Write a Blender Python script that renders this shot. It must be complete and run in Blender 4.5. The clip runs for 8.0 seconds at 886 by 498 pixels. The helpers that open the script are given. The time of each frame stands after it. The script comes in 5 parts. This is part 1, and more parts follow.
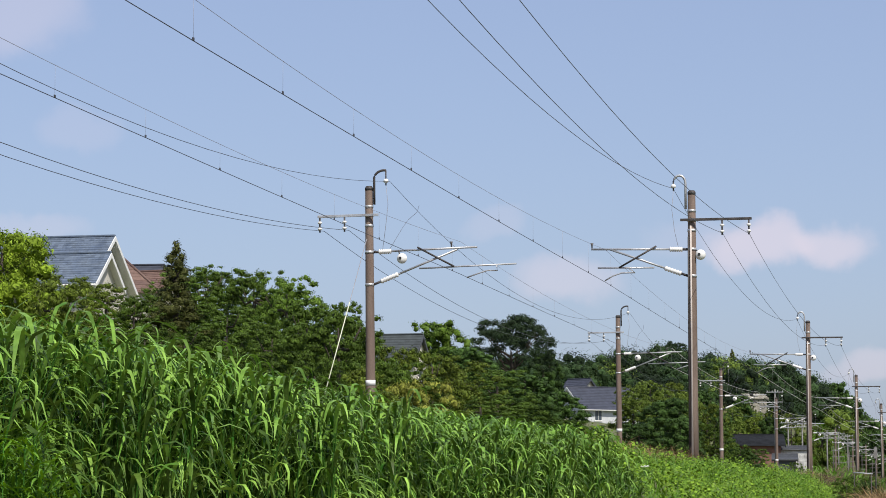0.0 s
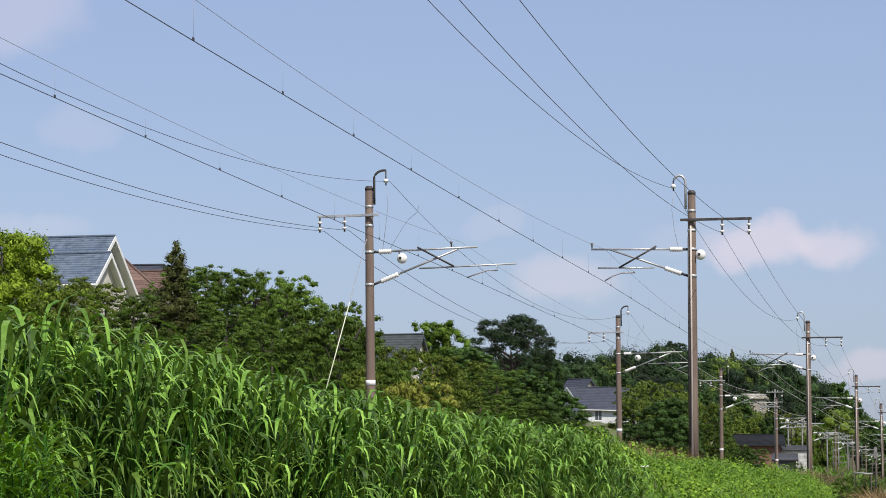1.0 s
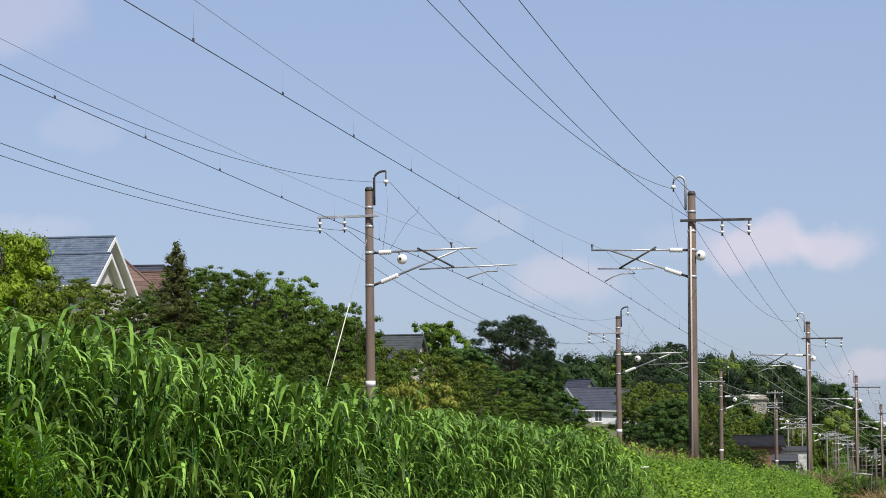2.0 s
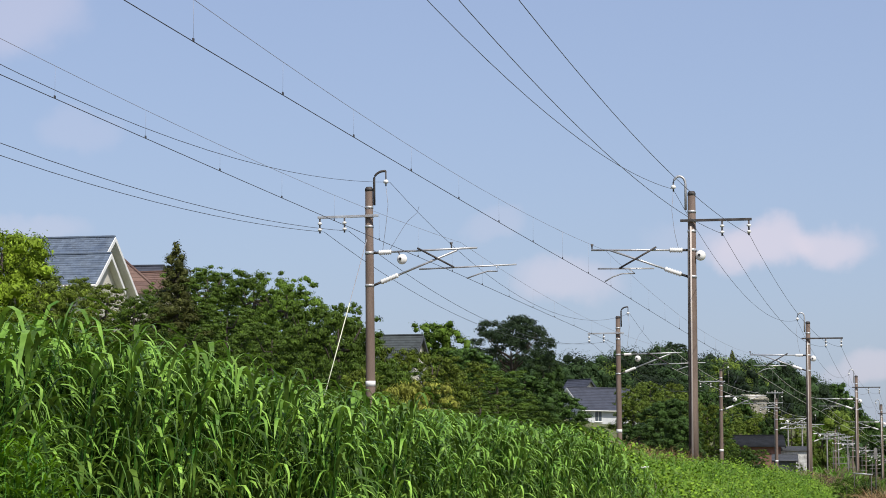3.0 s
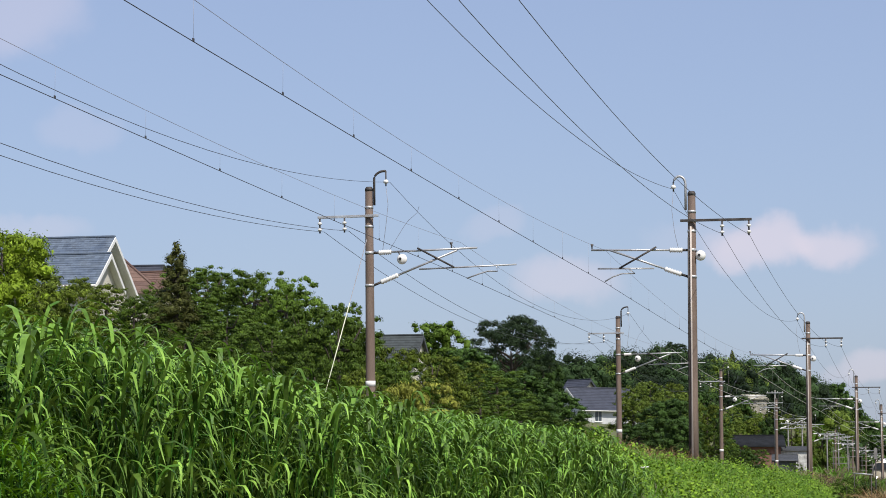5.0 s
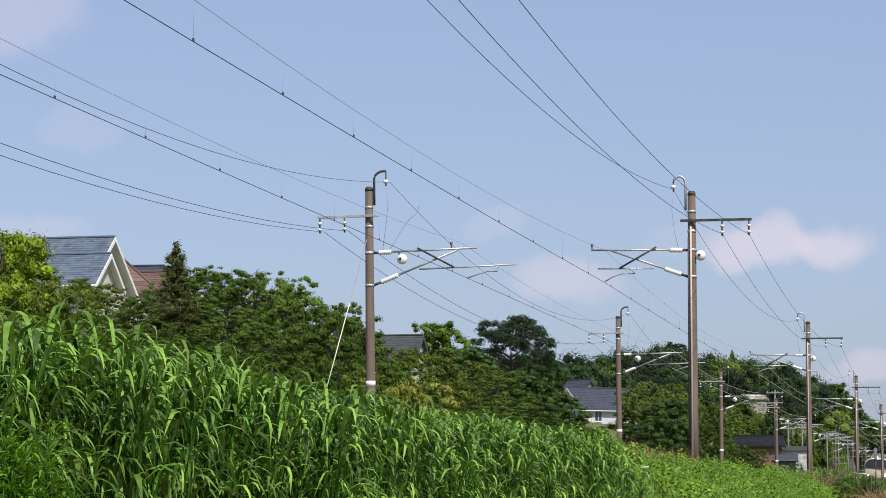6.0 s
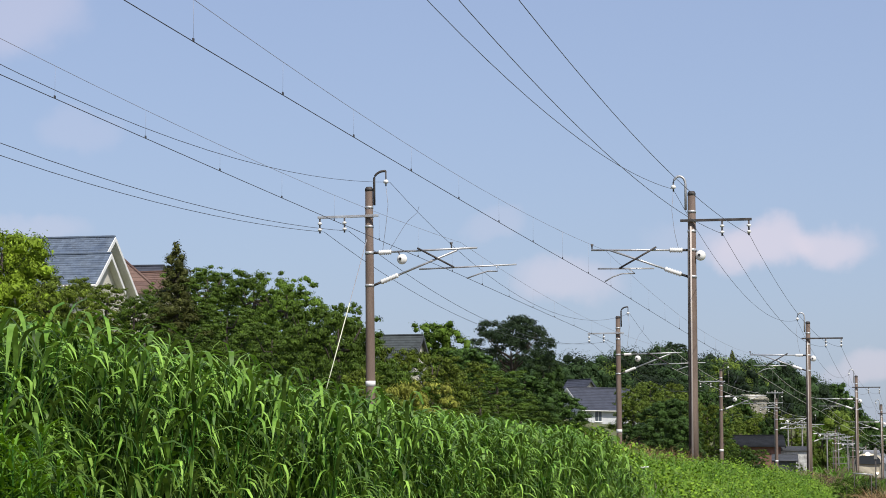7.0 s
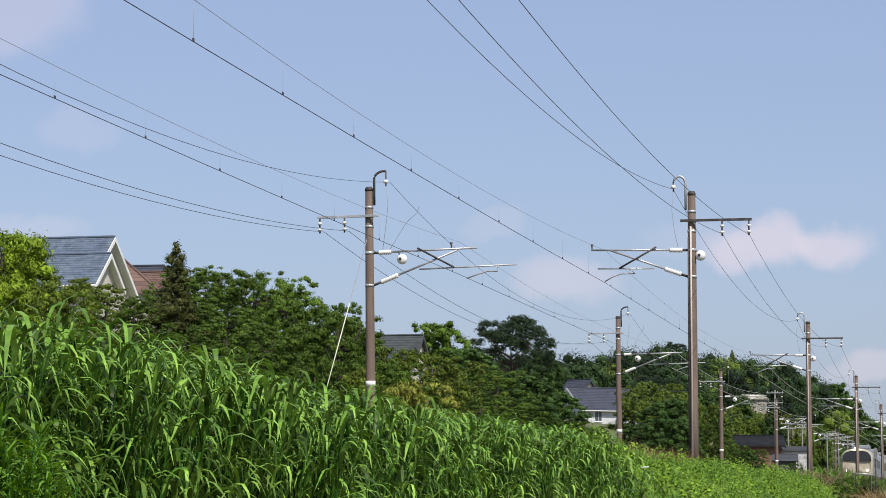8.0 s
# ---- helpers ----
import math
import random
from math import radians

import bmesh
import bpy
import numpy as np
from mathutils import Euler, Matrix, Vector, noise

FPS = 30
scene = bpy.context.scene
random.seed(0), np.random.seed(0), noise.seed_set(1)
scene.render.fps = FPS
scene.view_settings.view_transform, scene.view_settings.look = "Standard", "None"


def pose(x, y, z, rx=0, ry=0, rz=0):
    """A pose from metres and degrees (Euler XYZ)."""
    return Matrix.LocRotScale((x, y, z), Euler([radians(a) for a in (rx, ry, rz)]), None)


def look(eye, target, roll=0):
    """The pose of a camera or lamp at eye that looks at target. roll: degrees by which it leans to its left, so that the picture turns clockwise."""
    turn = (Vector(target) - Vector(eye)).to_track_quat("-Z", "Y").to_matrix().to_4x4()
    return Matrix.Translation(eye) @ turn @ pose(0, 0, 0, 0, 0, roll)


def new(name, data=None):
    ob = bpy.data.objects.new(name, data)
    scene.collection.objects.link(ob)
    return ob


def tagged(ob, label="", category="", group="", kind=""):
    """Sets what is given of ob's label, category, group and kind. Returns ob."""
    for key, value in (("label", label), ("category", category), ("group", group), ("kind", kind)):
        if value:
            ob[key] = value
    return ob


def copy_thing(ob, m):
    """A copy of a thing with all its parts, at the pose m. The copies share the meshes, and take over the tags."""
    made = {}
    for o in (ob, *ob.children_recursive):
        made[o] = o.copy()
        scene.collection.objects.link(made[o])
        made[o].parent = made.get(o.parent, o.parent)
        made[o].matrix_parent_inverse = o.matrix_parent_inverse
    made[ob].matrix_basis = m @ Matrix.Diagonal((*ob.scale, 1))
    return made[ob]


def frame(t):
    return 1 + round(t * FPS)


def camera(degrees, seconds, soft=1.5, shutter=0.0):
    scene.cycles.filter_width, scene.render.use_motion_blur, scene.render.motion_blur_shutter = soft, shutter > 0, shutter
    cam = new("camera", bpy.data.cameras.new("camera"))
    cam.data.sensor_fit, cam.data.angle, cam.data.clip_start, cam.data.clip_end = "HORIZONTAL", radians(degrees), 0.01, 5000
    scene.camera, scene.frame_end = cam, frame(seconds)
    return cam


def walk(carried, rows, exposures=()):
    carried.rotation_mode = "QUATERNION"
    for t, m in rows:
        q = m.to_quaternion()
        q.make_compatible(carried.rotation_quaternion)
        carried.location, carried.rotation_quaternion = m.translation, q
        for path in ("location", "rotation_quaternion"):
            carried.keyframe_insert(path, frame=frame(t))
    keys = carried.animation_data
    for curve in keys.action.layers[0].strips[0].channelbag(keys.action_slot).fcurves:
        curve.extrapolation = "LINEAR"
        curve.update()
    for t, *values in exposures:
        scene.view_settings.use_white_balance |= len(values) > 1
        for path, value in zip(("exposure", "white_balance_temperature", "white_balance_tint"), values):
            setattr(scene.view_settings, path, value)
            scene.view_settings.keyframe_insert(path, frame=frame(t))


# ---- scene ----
cam = camera(20.41, 8.0, soft=0.9)
STAND = pose(0, 0, 1.5, 95.73, 0, 11.9)
NUDGED = pose(0, 0, 1.5, 95.748, 0, 11.9)
walk(cam, [(0.0, STAND), (1.1, STAND), (1.5, NUDGED), (3.0, NUDGED), (3.4, STAND), (4.1, STAND), (4.5, NUDGED), (8.0, NUDGED)])

# ---- world, sun, exposure ----
SUN_EL, SUN_AZ = 52.0, 140.0  # degrees; azimuth clockwise from +Y
world = bpy.data.worlds.new("world")
scene.world = world
world.use_nodes = True
wn, wl = world.node_tree.nodes, world.node_tree.links
wn.clear()
w_out = wn.new("ShaderNodeOutputWorld")
w_bg = wn.new("ShaderNodeBackground")
w_sky = wn.new("ShaderNodeTexSky")
w_sky.sky_type = "NISHITA"
w_sky.sun_disc = False
w_sky.sun_elevation = radians(SUN_EL)
w_sky.sun_rotation = radians(SUN_AZ)
w_sky.air_density, w_sky.dust_density, w_sky.ozone_density = 1.0, 1.6, 4.0
w_bg.inputs["Strength"].default_value = 0.119
wl.new(w_bg.outputs[0], w_out.inputs[0])


def direction(turn, rise):
    """Unit vector for degrees to the left of +Y and degrees above the horizon."""
    a, b = radians(turn), radians(rise)
    return (-math.sin(a) * math.cos(b), math.cos(a) * math.cos(b), math.sin(b))


def cloud_layer(colour_in):
    """Soft pale clouds mixed over the sky: (turn, rise, half width, half height, strength)."""
    tc = wn.new("ShaderNodeTexCoord")
    nz = wn.new("ShaderNodeTexNoise")
    nz.inputs["Scale"].default_value = 26.0
    nz.inputs["Detail"].default_value = 5.0
    nz.inputs["Roughness"].default_value = 0.55
    wl.new(tc.outputs["Generated"], nz.inputs["Vector"])
    sub = wn.new("ShaderNodeVectorMath")
    sub.operation = "SUBTRACT"
    sub.inputs[1].default_value = (0.5, 0.5, 0.5)
    wl.new(nz.outputs["Color"], sub.inputs[0])
    sc = wn.new("ShaderNodeVectorMath")
    sc.operation = "SCALE"
    sc.inputs["Scale"].default_value = 0.026
    wl.new(sub.outputs[0], sc.inputs[0])
    add = wn.new("ShaderNodeVectorMath")
    add.operation = "ADD"
    wl.new(tc.outputs["Generated"], add.inputs[0])
    wl.new(sc.outputs[0], add.inputs[1])
    result = colour_in
    for turn, rise, hw, hh, amount in CLOUDS:
        c = direction(turn, rise)
        a, b = radians(turn), radians(rise)
        right = (math.cos(a), math.sin(a), 0.0)
        up = (math.sin(b) * math.sin(a), -math.sin(b) * math.cos(a), math.cos(b))
        off = wn.new("ShaderNodeVectorMath")
        off.operation = "SUBTRACT"
        off.inputs[1].default_value = c
        wl.new(add.outputs[0], off.inputs[0])
        parts = []
        for axis, half in ((right, hw), (up, hh)):
            dot = wn.new("ShaderNodeVectorMath")
            dot.operation = "DOT_PRODUCT"
            dot.inputs[1].default_value = [q / radians(half) for q in axis]
            wl.new(off.outputs[0], dot.inputs[0])
            sq = wn.new("ShaderNodeMath")
            sq.operation = "MULTIPLY"
            wl.new(dot.outputs["Value"], sq.inputs[0])
            wl.new(dot.outputs["Value"], sq.inputs[1])
            parts.append(sq)
        tot = wn.new("ShaderNodeMath")
        tot.operation = "ADD"
        wl.new(parts[0].outputs[0], tot.inputs[0])
        wl.new(parts[1].outputs[0], tot.inputs[1])
        mr = wn.new("ShaderNodeMapRange")
        mr.interpolation_type = "SMOOTHERSTEP"
        mr.inputs["From Min"].default_value = 1.35
        mr.inputs["From Max"].default_value = 0.0
        mr.inputs["To Min"].default_value = 0.0
        mr.inputs["To Max"].default_value = amount
        wl.new(tot.outputs[0], mr.inputs["Value"])
        mix = wn.new("ShaderNodeMix")
        mix.data_type = "RGBA"
        wl.new(mr.outputs[0], mix.inputs["Factor"])
        wl.new(result, mix.inputs["A"])
        mix.inputs["B"].default_value = (7.0, 6.2, 6.9, 1)
        result = mix.outputs["Result"]
    return result


CLOUDS = [(4.6, 5.8, 1.35, 0.62, 0.58), (2.9, 5.7, 1.1, 0.6, 0.55), (9.0, 5.0, 1.4, 0.7, 0.36), (1.9, 3.0, 1.2, 0.4, 0.35),
          (21.8, 11.1, 1.6, 1.1, 0.28), (20.4, 8.4, 1.0, 0.6, 0.13), (10.7, 6.3, 0.7, 0.4, 0.15), (21.6, 6.2, 1.5, 0.4, 0.2), (6.0, 6.0, 1.4, 0.5, 0.12)]
haze = wn.new("ShaderNodeMix")
haze.data_type = "RGBA"
haze.inputs["Factor"].default_value = 0.40
wl.new(w_sky.outputs[0], haze.inputs["A"])
haze.inputs["B"].default_value = (4.2, 4.7, 7.0, 1)
wl.new(cloud_layer(haze.outputs["Result"]), w_bg.inputs["Color"])

sun = new("sun", bpy.data.lights.new("sun", "SUN"))
sun.data.energy, sun.data.angle, sun.data.color = 5.0, radians(0.53), (1.0, 0.95, 0.86)
sun_to = Vector((math.sin(radians(SUN_AZ)) * math.cos(radians(SUN_EL)), math.cos(radians(SUN_AZ)) * math.cos(radians(SUN_EL)), math.sin(radians(SUN_EL))))
sun.matrix_world = look(sun_to * 100, (0, 0, 0))
scene.view_settings.exposure = 0.0

# ---- materials ----
def material(name, colour, rough=0.7, metal=0.0, vary=0.15, scale=6.0, fine=60.0, bump=0.2, second=None, island=0.0, obj=0.0, stretch=(1, 1, 1), translucent=0.0, spec=0.5):
    """Principled surface: two scales of colour variation, fine relief, optional variation from piece to piece."""
    m = bpy.data.materials.new(name)
    m.use_nodes = True
    n, l = m.node_tree.nodes, m.node_tree.links
    bsdf = n["Principled BSDF"]
    bsdf.inputs["Roughness"].default_value = rough
    bsdf.inputs["Metallic"].default_value = metal
    bsdf.inputs["Specular IOR Level"].default_value = spec
    tc = n.new("ShaderNodeTexCoord")
    mp = n.new("ShaderNodeMapping")
    mp.inputs["Scale"].default_value = stretch
    l.new(tc.outputs["Object"], mp.inputs["Vector"])
    big, small = n.new("ShaderNodeTexNoise"), n.new("ShaderNodeTexNoise")
    for node, s, d in ((big, scale, 4.0), (small, fine, 3.0)):
        node.inputs["Scale"].default_value = s
        node.inputs["Detail"].default_value = d
        l.new(mp.outputs[0], node.inputs["Vector"])
    mix = n.new("ShaderNodeMix")
    mix.data_type = "RGBA"
    second = second or [c * (1 - 2 * vary) for c in colour]
    mix.inputs["A"].default_value = (*colour, 1)
    mix.inputs["B"].default_value = (*second, 1)
    ramp = n.new("ShaderNodeMapRange")
    ramp.inputs["From Min"].default_value, ramp.inputs["From Max"].default_value = 0.35, 0.68
    l.new(big.outputs["Fac"], ramp.inputs["Value"])
    l.new(ramp.outputs[0], mix.inputs["Factor"])
    val = n.new("ShaderNodeMapRange")
    val.inputs["From Min"].default_value, val.inputs["From Max"].default_value = 0.3, 0.7
    val.inputs["To Min"].default_value, val.inputs["To Max"].default_value = 1 - vary, 1 + vary
    l.new(small.outputs["Fac"], val.inputs["Value"])
    level = val.outputs[0]
    for kind, amount in (("island", island), ("obj", obj)):
        if amount:
            if kind == "island":
                src = n.new("ShaderNodeNewGeometry").outputs["Random Per Island"]
            else:
                src = n.new("ShaderNodeObjectInfo").outputs["Random"]
            mr = n.new("ShaderNodeMapRange")
            mr.inputs["To Min"].default_value, mr.inputs["To Max"].default_value = 1 - amount, 1 + amount
            l.new(src, mr.inputs["Value"])
            mul = n.new("ShaderNodeMath")
            mul.operation = "MULTIPLY"
            l.new(level, mul.inputs[0])
            l.new(mr.outputs[0], mul.inputs[1])
            level = mul.outputs[0]
    hsv = n.new("ShaderNodeHueSaturation")
    l.new(mix.outputs["Result"], hsv.inputs["Color"])
    l.new(level, hsv.inputs["Value"])
    l.new(hsv.outputs[0], bsdf.inputs["Base Color"])
    if bump:
        b = n.new("ShaderNodeBump")
        b.inputs["Strength"].default_value = bump
        b.inputs["Distance"].default_value = 0.02
        l.new(small.outputs["Fac"], b.inputs["Height"])
        l.new(b.outputs[0], bsdf.inputs["Normal"])
    if translucent:
        tr = n.new("ShaderNodeBsdfTranslucent")
        tint = n.new("ShaderNodeHueSaturation")
        tint.inputs["Hue"].default_value = 0.485
        tint.inputs["Saturation"].default_value = 1.1
        tint.inputs["Value"].default_value = 1.3
        l.new(hsv.outputs[0], tint.inputs["Color"])
        l.new(tint.outputs[0], tr.inputs["Color"])
        ms = n.new("ShaderNodeMixShader")
        ms.inputs[0].default_value = translucent
        l.new(bsdf.outputs[0], ms.inputs[1])
        l.new(tr.outputs[0], ms.inputs[2])
        l.new(ms.outputs[0], n["Material Output"].inputs["Surface"])
    return m


def glowing(name, colour, strength):
    m = bpy.data.materials.new(name)
    m.use_nodes = True
    b = m.node_tree.nodes["Principled BSDF"]
    b.inputs["Base Color"].default_value = (*colour, 1)
    b.inputs["Emission Color"].default_value = (*colour, 1)
    b.inputs["Emission Strength"].default_value = strength
    return m


M_SOIL = material("soil_and_weeds", (0.07, 0.10, 0.025), 0.95, vary=0.3, scale=0.6, fine=14, bump=0.6, second=(0.13, 0.11, 0.05))
M_BALLAST = material("ballast", (0.16, 0.13, 0.11), 0.95, vary=0.35, scale=2.0, fine=24, bump=1.0, second=(0.11, 0.085, 0.07))
M_RAIL = material("rail_steel", (0.20, 0.13, 0.10), 0.55, metal=0.7, vary=0.2)
M_SLEEPER = material("concrete_sleeper", (0.34, 0.32, 0.29), 0.9, vary=0.2)
M_POLE = material("weathered_brown_concrete", (0.190, 0.140, 0.110), 0.85, vary=0.22, scale=1.2, fine=40, bump=0.35, second=(0.115, 0.080, 0.064), stretch=(3, 3, 0.5))
M_STEEL = material("galvanised_steel", (0.52, 0.53, 0.54), 0.42, metal=0.5, vary=0.2, scale=5, fine=40, second=(0.36, 0.35, 0.35))
M_DARKSTEEL = material("dark_rusted_steel", (0.085, 0.075, 0.07), 0.65, metal=0.4, vary=0.25)
M_PORCELAIN = material("white_porcelain", (0.78, 0.77, 0.74), 0.25, vary=0.06)
M_WIRE = material("dark_copper_wire", (0.075, 0.075, 0.085), 0.6, metal=0.5, vary=0.1)
M_WIREGREY = material("weathered_aluminium_wire", (0.13, 0.14, 0.17), 0.65, metal=0.3, vary=0.1)
# strand colour raised to include the light it takes from the sky
M_WIREPALE = material("skylit_galvanised_strand", (0.34, 0.32, 0.33), 0.6, metal=0.5, vary=0.1)
# pale wire colour that carries the sun's glint on the far spans
M_WIRESUNLIT = material("sunlit_strand", (0.62, 0.60, 0.55), 0.45, metal=0.4, vary=0.1)
M_WHITE = material("white_paint", (0.80, 0.79, 0.76), 0.6, vary=0.06)
M_GUY = material("pale_guy_sleeve", (0.60, 0.62, 0.45), 0.6, vary=0.08)
M_PIPE = material("pale_pink_conduit", (0.56, 0.49, 0.44), 0.6, vary=0.1, scale=1.5)
M_BLACK = material("black_rubber", (0.02, 0.02, 0.022), 0.6, vary=0.1)
# pale base and near-black second put sunlit and shaded contrast into the leaf colour
M_BLADE = material("reed_leaf", (0.195, 0.325, 0.058), 0.46, vary=0.16, scale=3, fine=30, bump=0.1, second=(0.016, 0.073, 0.004), island=0.7, obj=0.12, translucent=0.12, spec=0.15)
M_STEM = material("reed_stem", (0.032, 0.105, 0.012), 0.8, vary=0.2, island=0.2, spec=0.1)
M_VINE = material("vine_leaf", (0.160, 0.262, 0.020), 0.5, vary=0.18, scale=1.6, fine=12, bump=0.1, second=(0.048, 0.110, 0.008), island=0.45, translucent=0.12, spec=0.15)
M_STRAW = material("dry_grass", (0.30, 0.20, 0.09), 0.8, vary=0.2, island=0.35, translucent=0.2)
M_BARK = material("bark", (0.085, 0.065, 0.05), 0.9, vary=0.3, scale=4, fine=30, bump=0.7, stretch=(1, 1, 0.3))


def leaves(name, colour, island=0.45, trans=0.05):
    return material(name, colour, 0.55, vary=0.15, scale=0.8, fine=8, bump=0, second=[c * 0.72 for c in colour], island=island, obj=0.30, translucent=trans, spec=0.08)


M_LEAF = {
    "bright": leaves("bright_leaf", (0.158, 0.232, 0.020), 0.65),
    "mid": leaves("mid_green_leaf", (0.083, 0.140, 0.019), 0.6),
    "olive": leaves("olive_leaf", (0.094, 0.130, 0.018), 0.65),
    "dark": leaves("dark_leaf", (0.024, 0.040, 0.018)),
    "deep": leaves("deep_green_leaf", (0.064, 0.108, 0.016), 0.6),
    "full": leaves("full_green_leaf", (0.047, 0.088, 0.020), 0.5),
    "gold": leaves("golden_leaf", (0.31, 0.335, 0.06)),
    "russet": leaves("russet_leaf", (0.085, 0.095, 0.026), 0.5),
    "wood": leaves("woodland_leaf", (0.032, 0.058, 0.020)),
    "woodlight": leaves("light_woodland_leaf", (0.115, 0.165, 0.028)),
}
M_BROWNWEED = material("brown_weed", (0.18, 0.135, 0.08), 0.85, vary=0.2, island=0.45, translucent=0.15)
M_WEED = material("feathery_weed_leaf", (0.12, 0.25, 0.025), 0.5, vary=0.15, island=0.4, translucent=0.25, spec=0.3)

# ---- mesh helpers ----
def mesh_from(name, verts, faces, mats, which=None, smooth=False):
    me = bpy.data.meshes.new(name)
    me.from_pydata([tuple(v) for v in verts], [], [tuple(q) for q in faces])
    for m in mats:
        me.materials.append(m)
    if which is not None:
        me.polygons.foreach_set("material_index", np.asarray(which, dtype=np.int32))
    if smooth:
        me.polygons.foreach_set("use_smooth", np.ones(len(me.polygons), dtype=bool))
    me.update()
    return me


def part(name, bm, mat, parent, label=""):
    """Links a bmesh (or a ready mesh) as one mesh object under a thing or part."""
    if isinstance(bm, bmesh.types.BMesh):
        me = bpy.data.meshes.new(name)
        bm.to_mesh(me)
        bm.free()
    else:
        me = bm
    if mat is not None and not me.materials:
        me.materials.append(mat)
    ob = new(name, me)
    ob.parent = parent
    if label:
        tagged(ob, label)
    return ob


def thing(name, m, label, category, group="", kind=""):
    ob = new(name)
    ob.matrix_basis = m
    return tagged(ob, label, category, group, kind)


def add_tube(bm, pts, radii, seg=8, caps=True):
    """A round tube through the points, with a radius for each."""
    pts = [Vector(p) for p in pts]
    if not isinstance(radii, (list, tuple)):
        radii = [radii] * len(pts)
    rings = []
    for i, p in enumerate(pts):
        d = (pts[min(i + 1, len(pts) - 1)] - pts[max(i - 1, 0)]).normalized()
        side = d.cross(Vector((0, 0, 1)) if abs(d.z) < 0.9 else Vector((1, 0, 0))).normalized()
        up = side.cross(d)
        rings.append([bm.verts.new(p + radii[i] * (math.cos(2 * math.pi * k / seg) * side + math.sin(2 * math.pi * k / seg) * up)) for k in range(seg)])
    for a, b in zip(rings, rings[1:]):
        for k in range(seg):
            f = bm.faces.new((a[k], a[(k + 1) % seg], b[(k + 1) % seg], b[k]))
            f.smooth = True
    if caps:
        bm.faces.new(rings[0][::-1])
        bm.faces.new(rings[-1])
    return bm


def tube(pts, radii, seg=8):
    return add_tube(bmesh.new(), pts, radii, seg)


def add_box(bm, lo, hi, bevel=0.0):
    c = [(a + b) / 2 for a, b in zip(lo, hi)]
    made = bmesh.ops.create_cube(bm, size=1.0, matrix=Matrix.Translation(c) @ Matrix.Diagonal((*(b - a for a, b in zip(lo, hi)), 1)))
    if bevel:
        edges = list({e for v in made["verts"] for e in v.link_edges})
        bmesh.ops.bevel(bm, geom=edges, offset=bevel, segments=2, affect="EDGES", profile=0.5)
    return bm


def box(lo, hi, bevel=0.0):
    return add_box(bmesh.new(), lo, hi, bevel)


def add_prism(bm, outline, axis, a, b):
    """Extrudes an outline of (u, v) along axis ('x' or 'y') from a to b."""
    def at(u, v, w):
        return (w, u, v) if axis == "x" else (u, w, v)
    lo = [bm.verts.new(at(u, v, a)) for u, v in outline]
    hi = [bm.verts.new(at(u, v, b)) for u, v in outline]
    n = len(outline)
    bm.faces.new(lo)
    bm.faces.new(hi[::-1])
    for i in range(n):
        bm.faces.new((lo[i], hi[i], hi[(i + 1) % n], lo[(i + 1) % n]))
    bmesh.ops.recalc_face_normals(bm, faces=bm.faces)
    return bm


def smooth01(t):
    t = min(max(t, 0.0), 1.0)
    return t * t * (3 - 2 * t)


HILL_X = [-110, -70, -57, -49, -44, -39, -33, -28, -25, -22, -19]
HILL_RISE = [1.5, 4.2, 6.5, 9.4, 8.4, 8.6, 8.9, 10.0, 8.9, 9.0, 7.0]


def ground_z(x, y):
    """Height of the land: path by the camera, railway bank, rising land and wooded hill beyond the tracks."""
    z = 2.0 * smooth01((-3.2 - x) / 3.2)
    far = max(0.0, -19.0 - x)
    z += (5.5 * (1 - math.exp(-far / 8.0)) + 0.1 * min(far, 80.0)) * (1 - smooth01((y - 700) / 600))
    z += float(np.interp(x, HILL_X, HILL_RISE)) * math.exp(-((y - 430.0) / 85.0) ** 2) * smooth01((-16.0 - x) / 5.5)
    z += 0.10 * noise.noise((x * 0.4, y * 0.4, 0.0)) * smooth01((-2.0 - x) / 2.0) * (1.0 if x > -6.2 or x < -17.5 else 0.0)
    return z


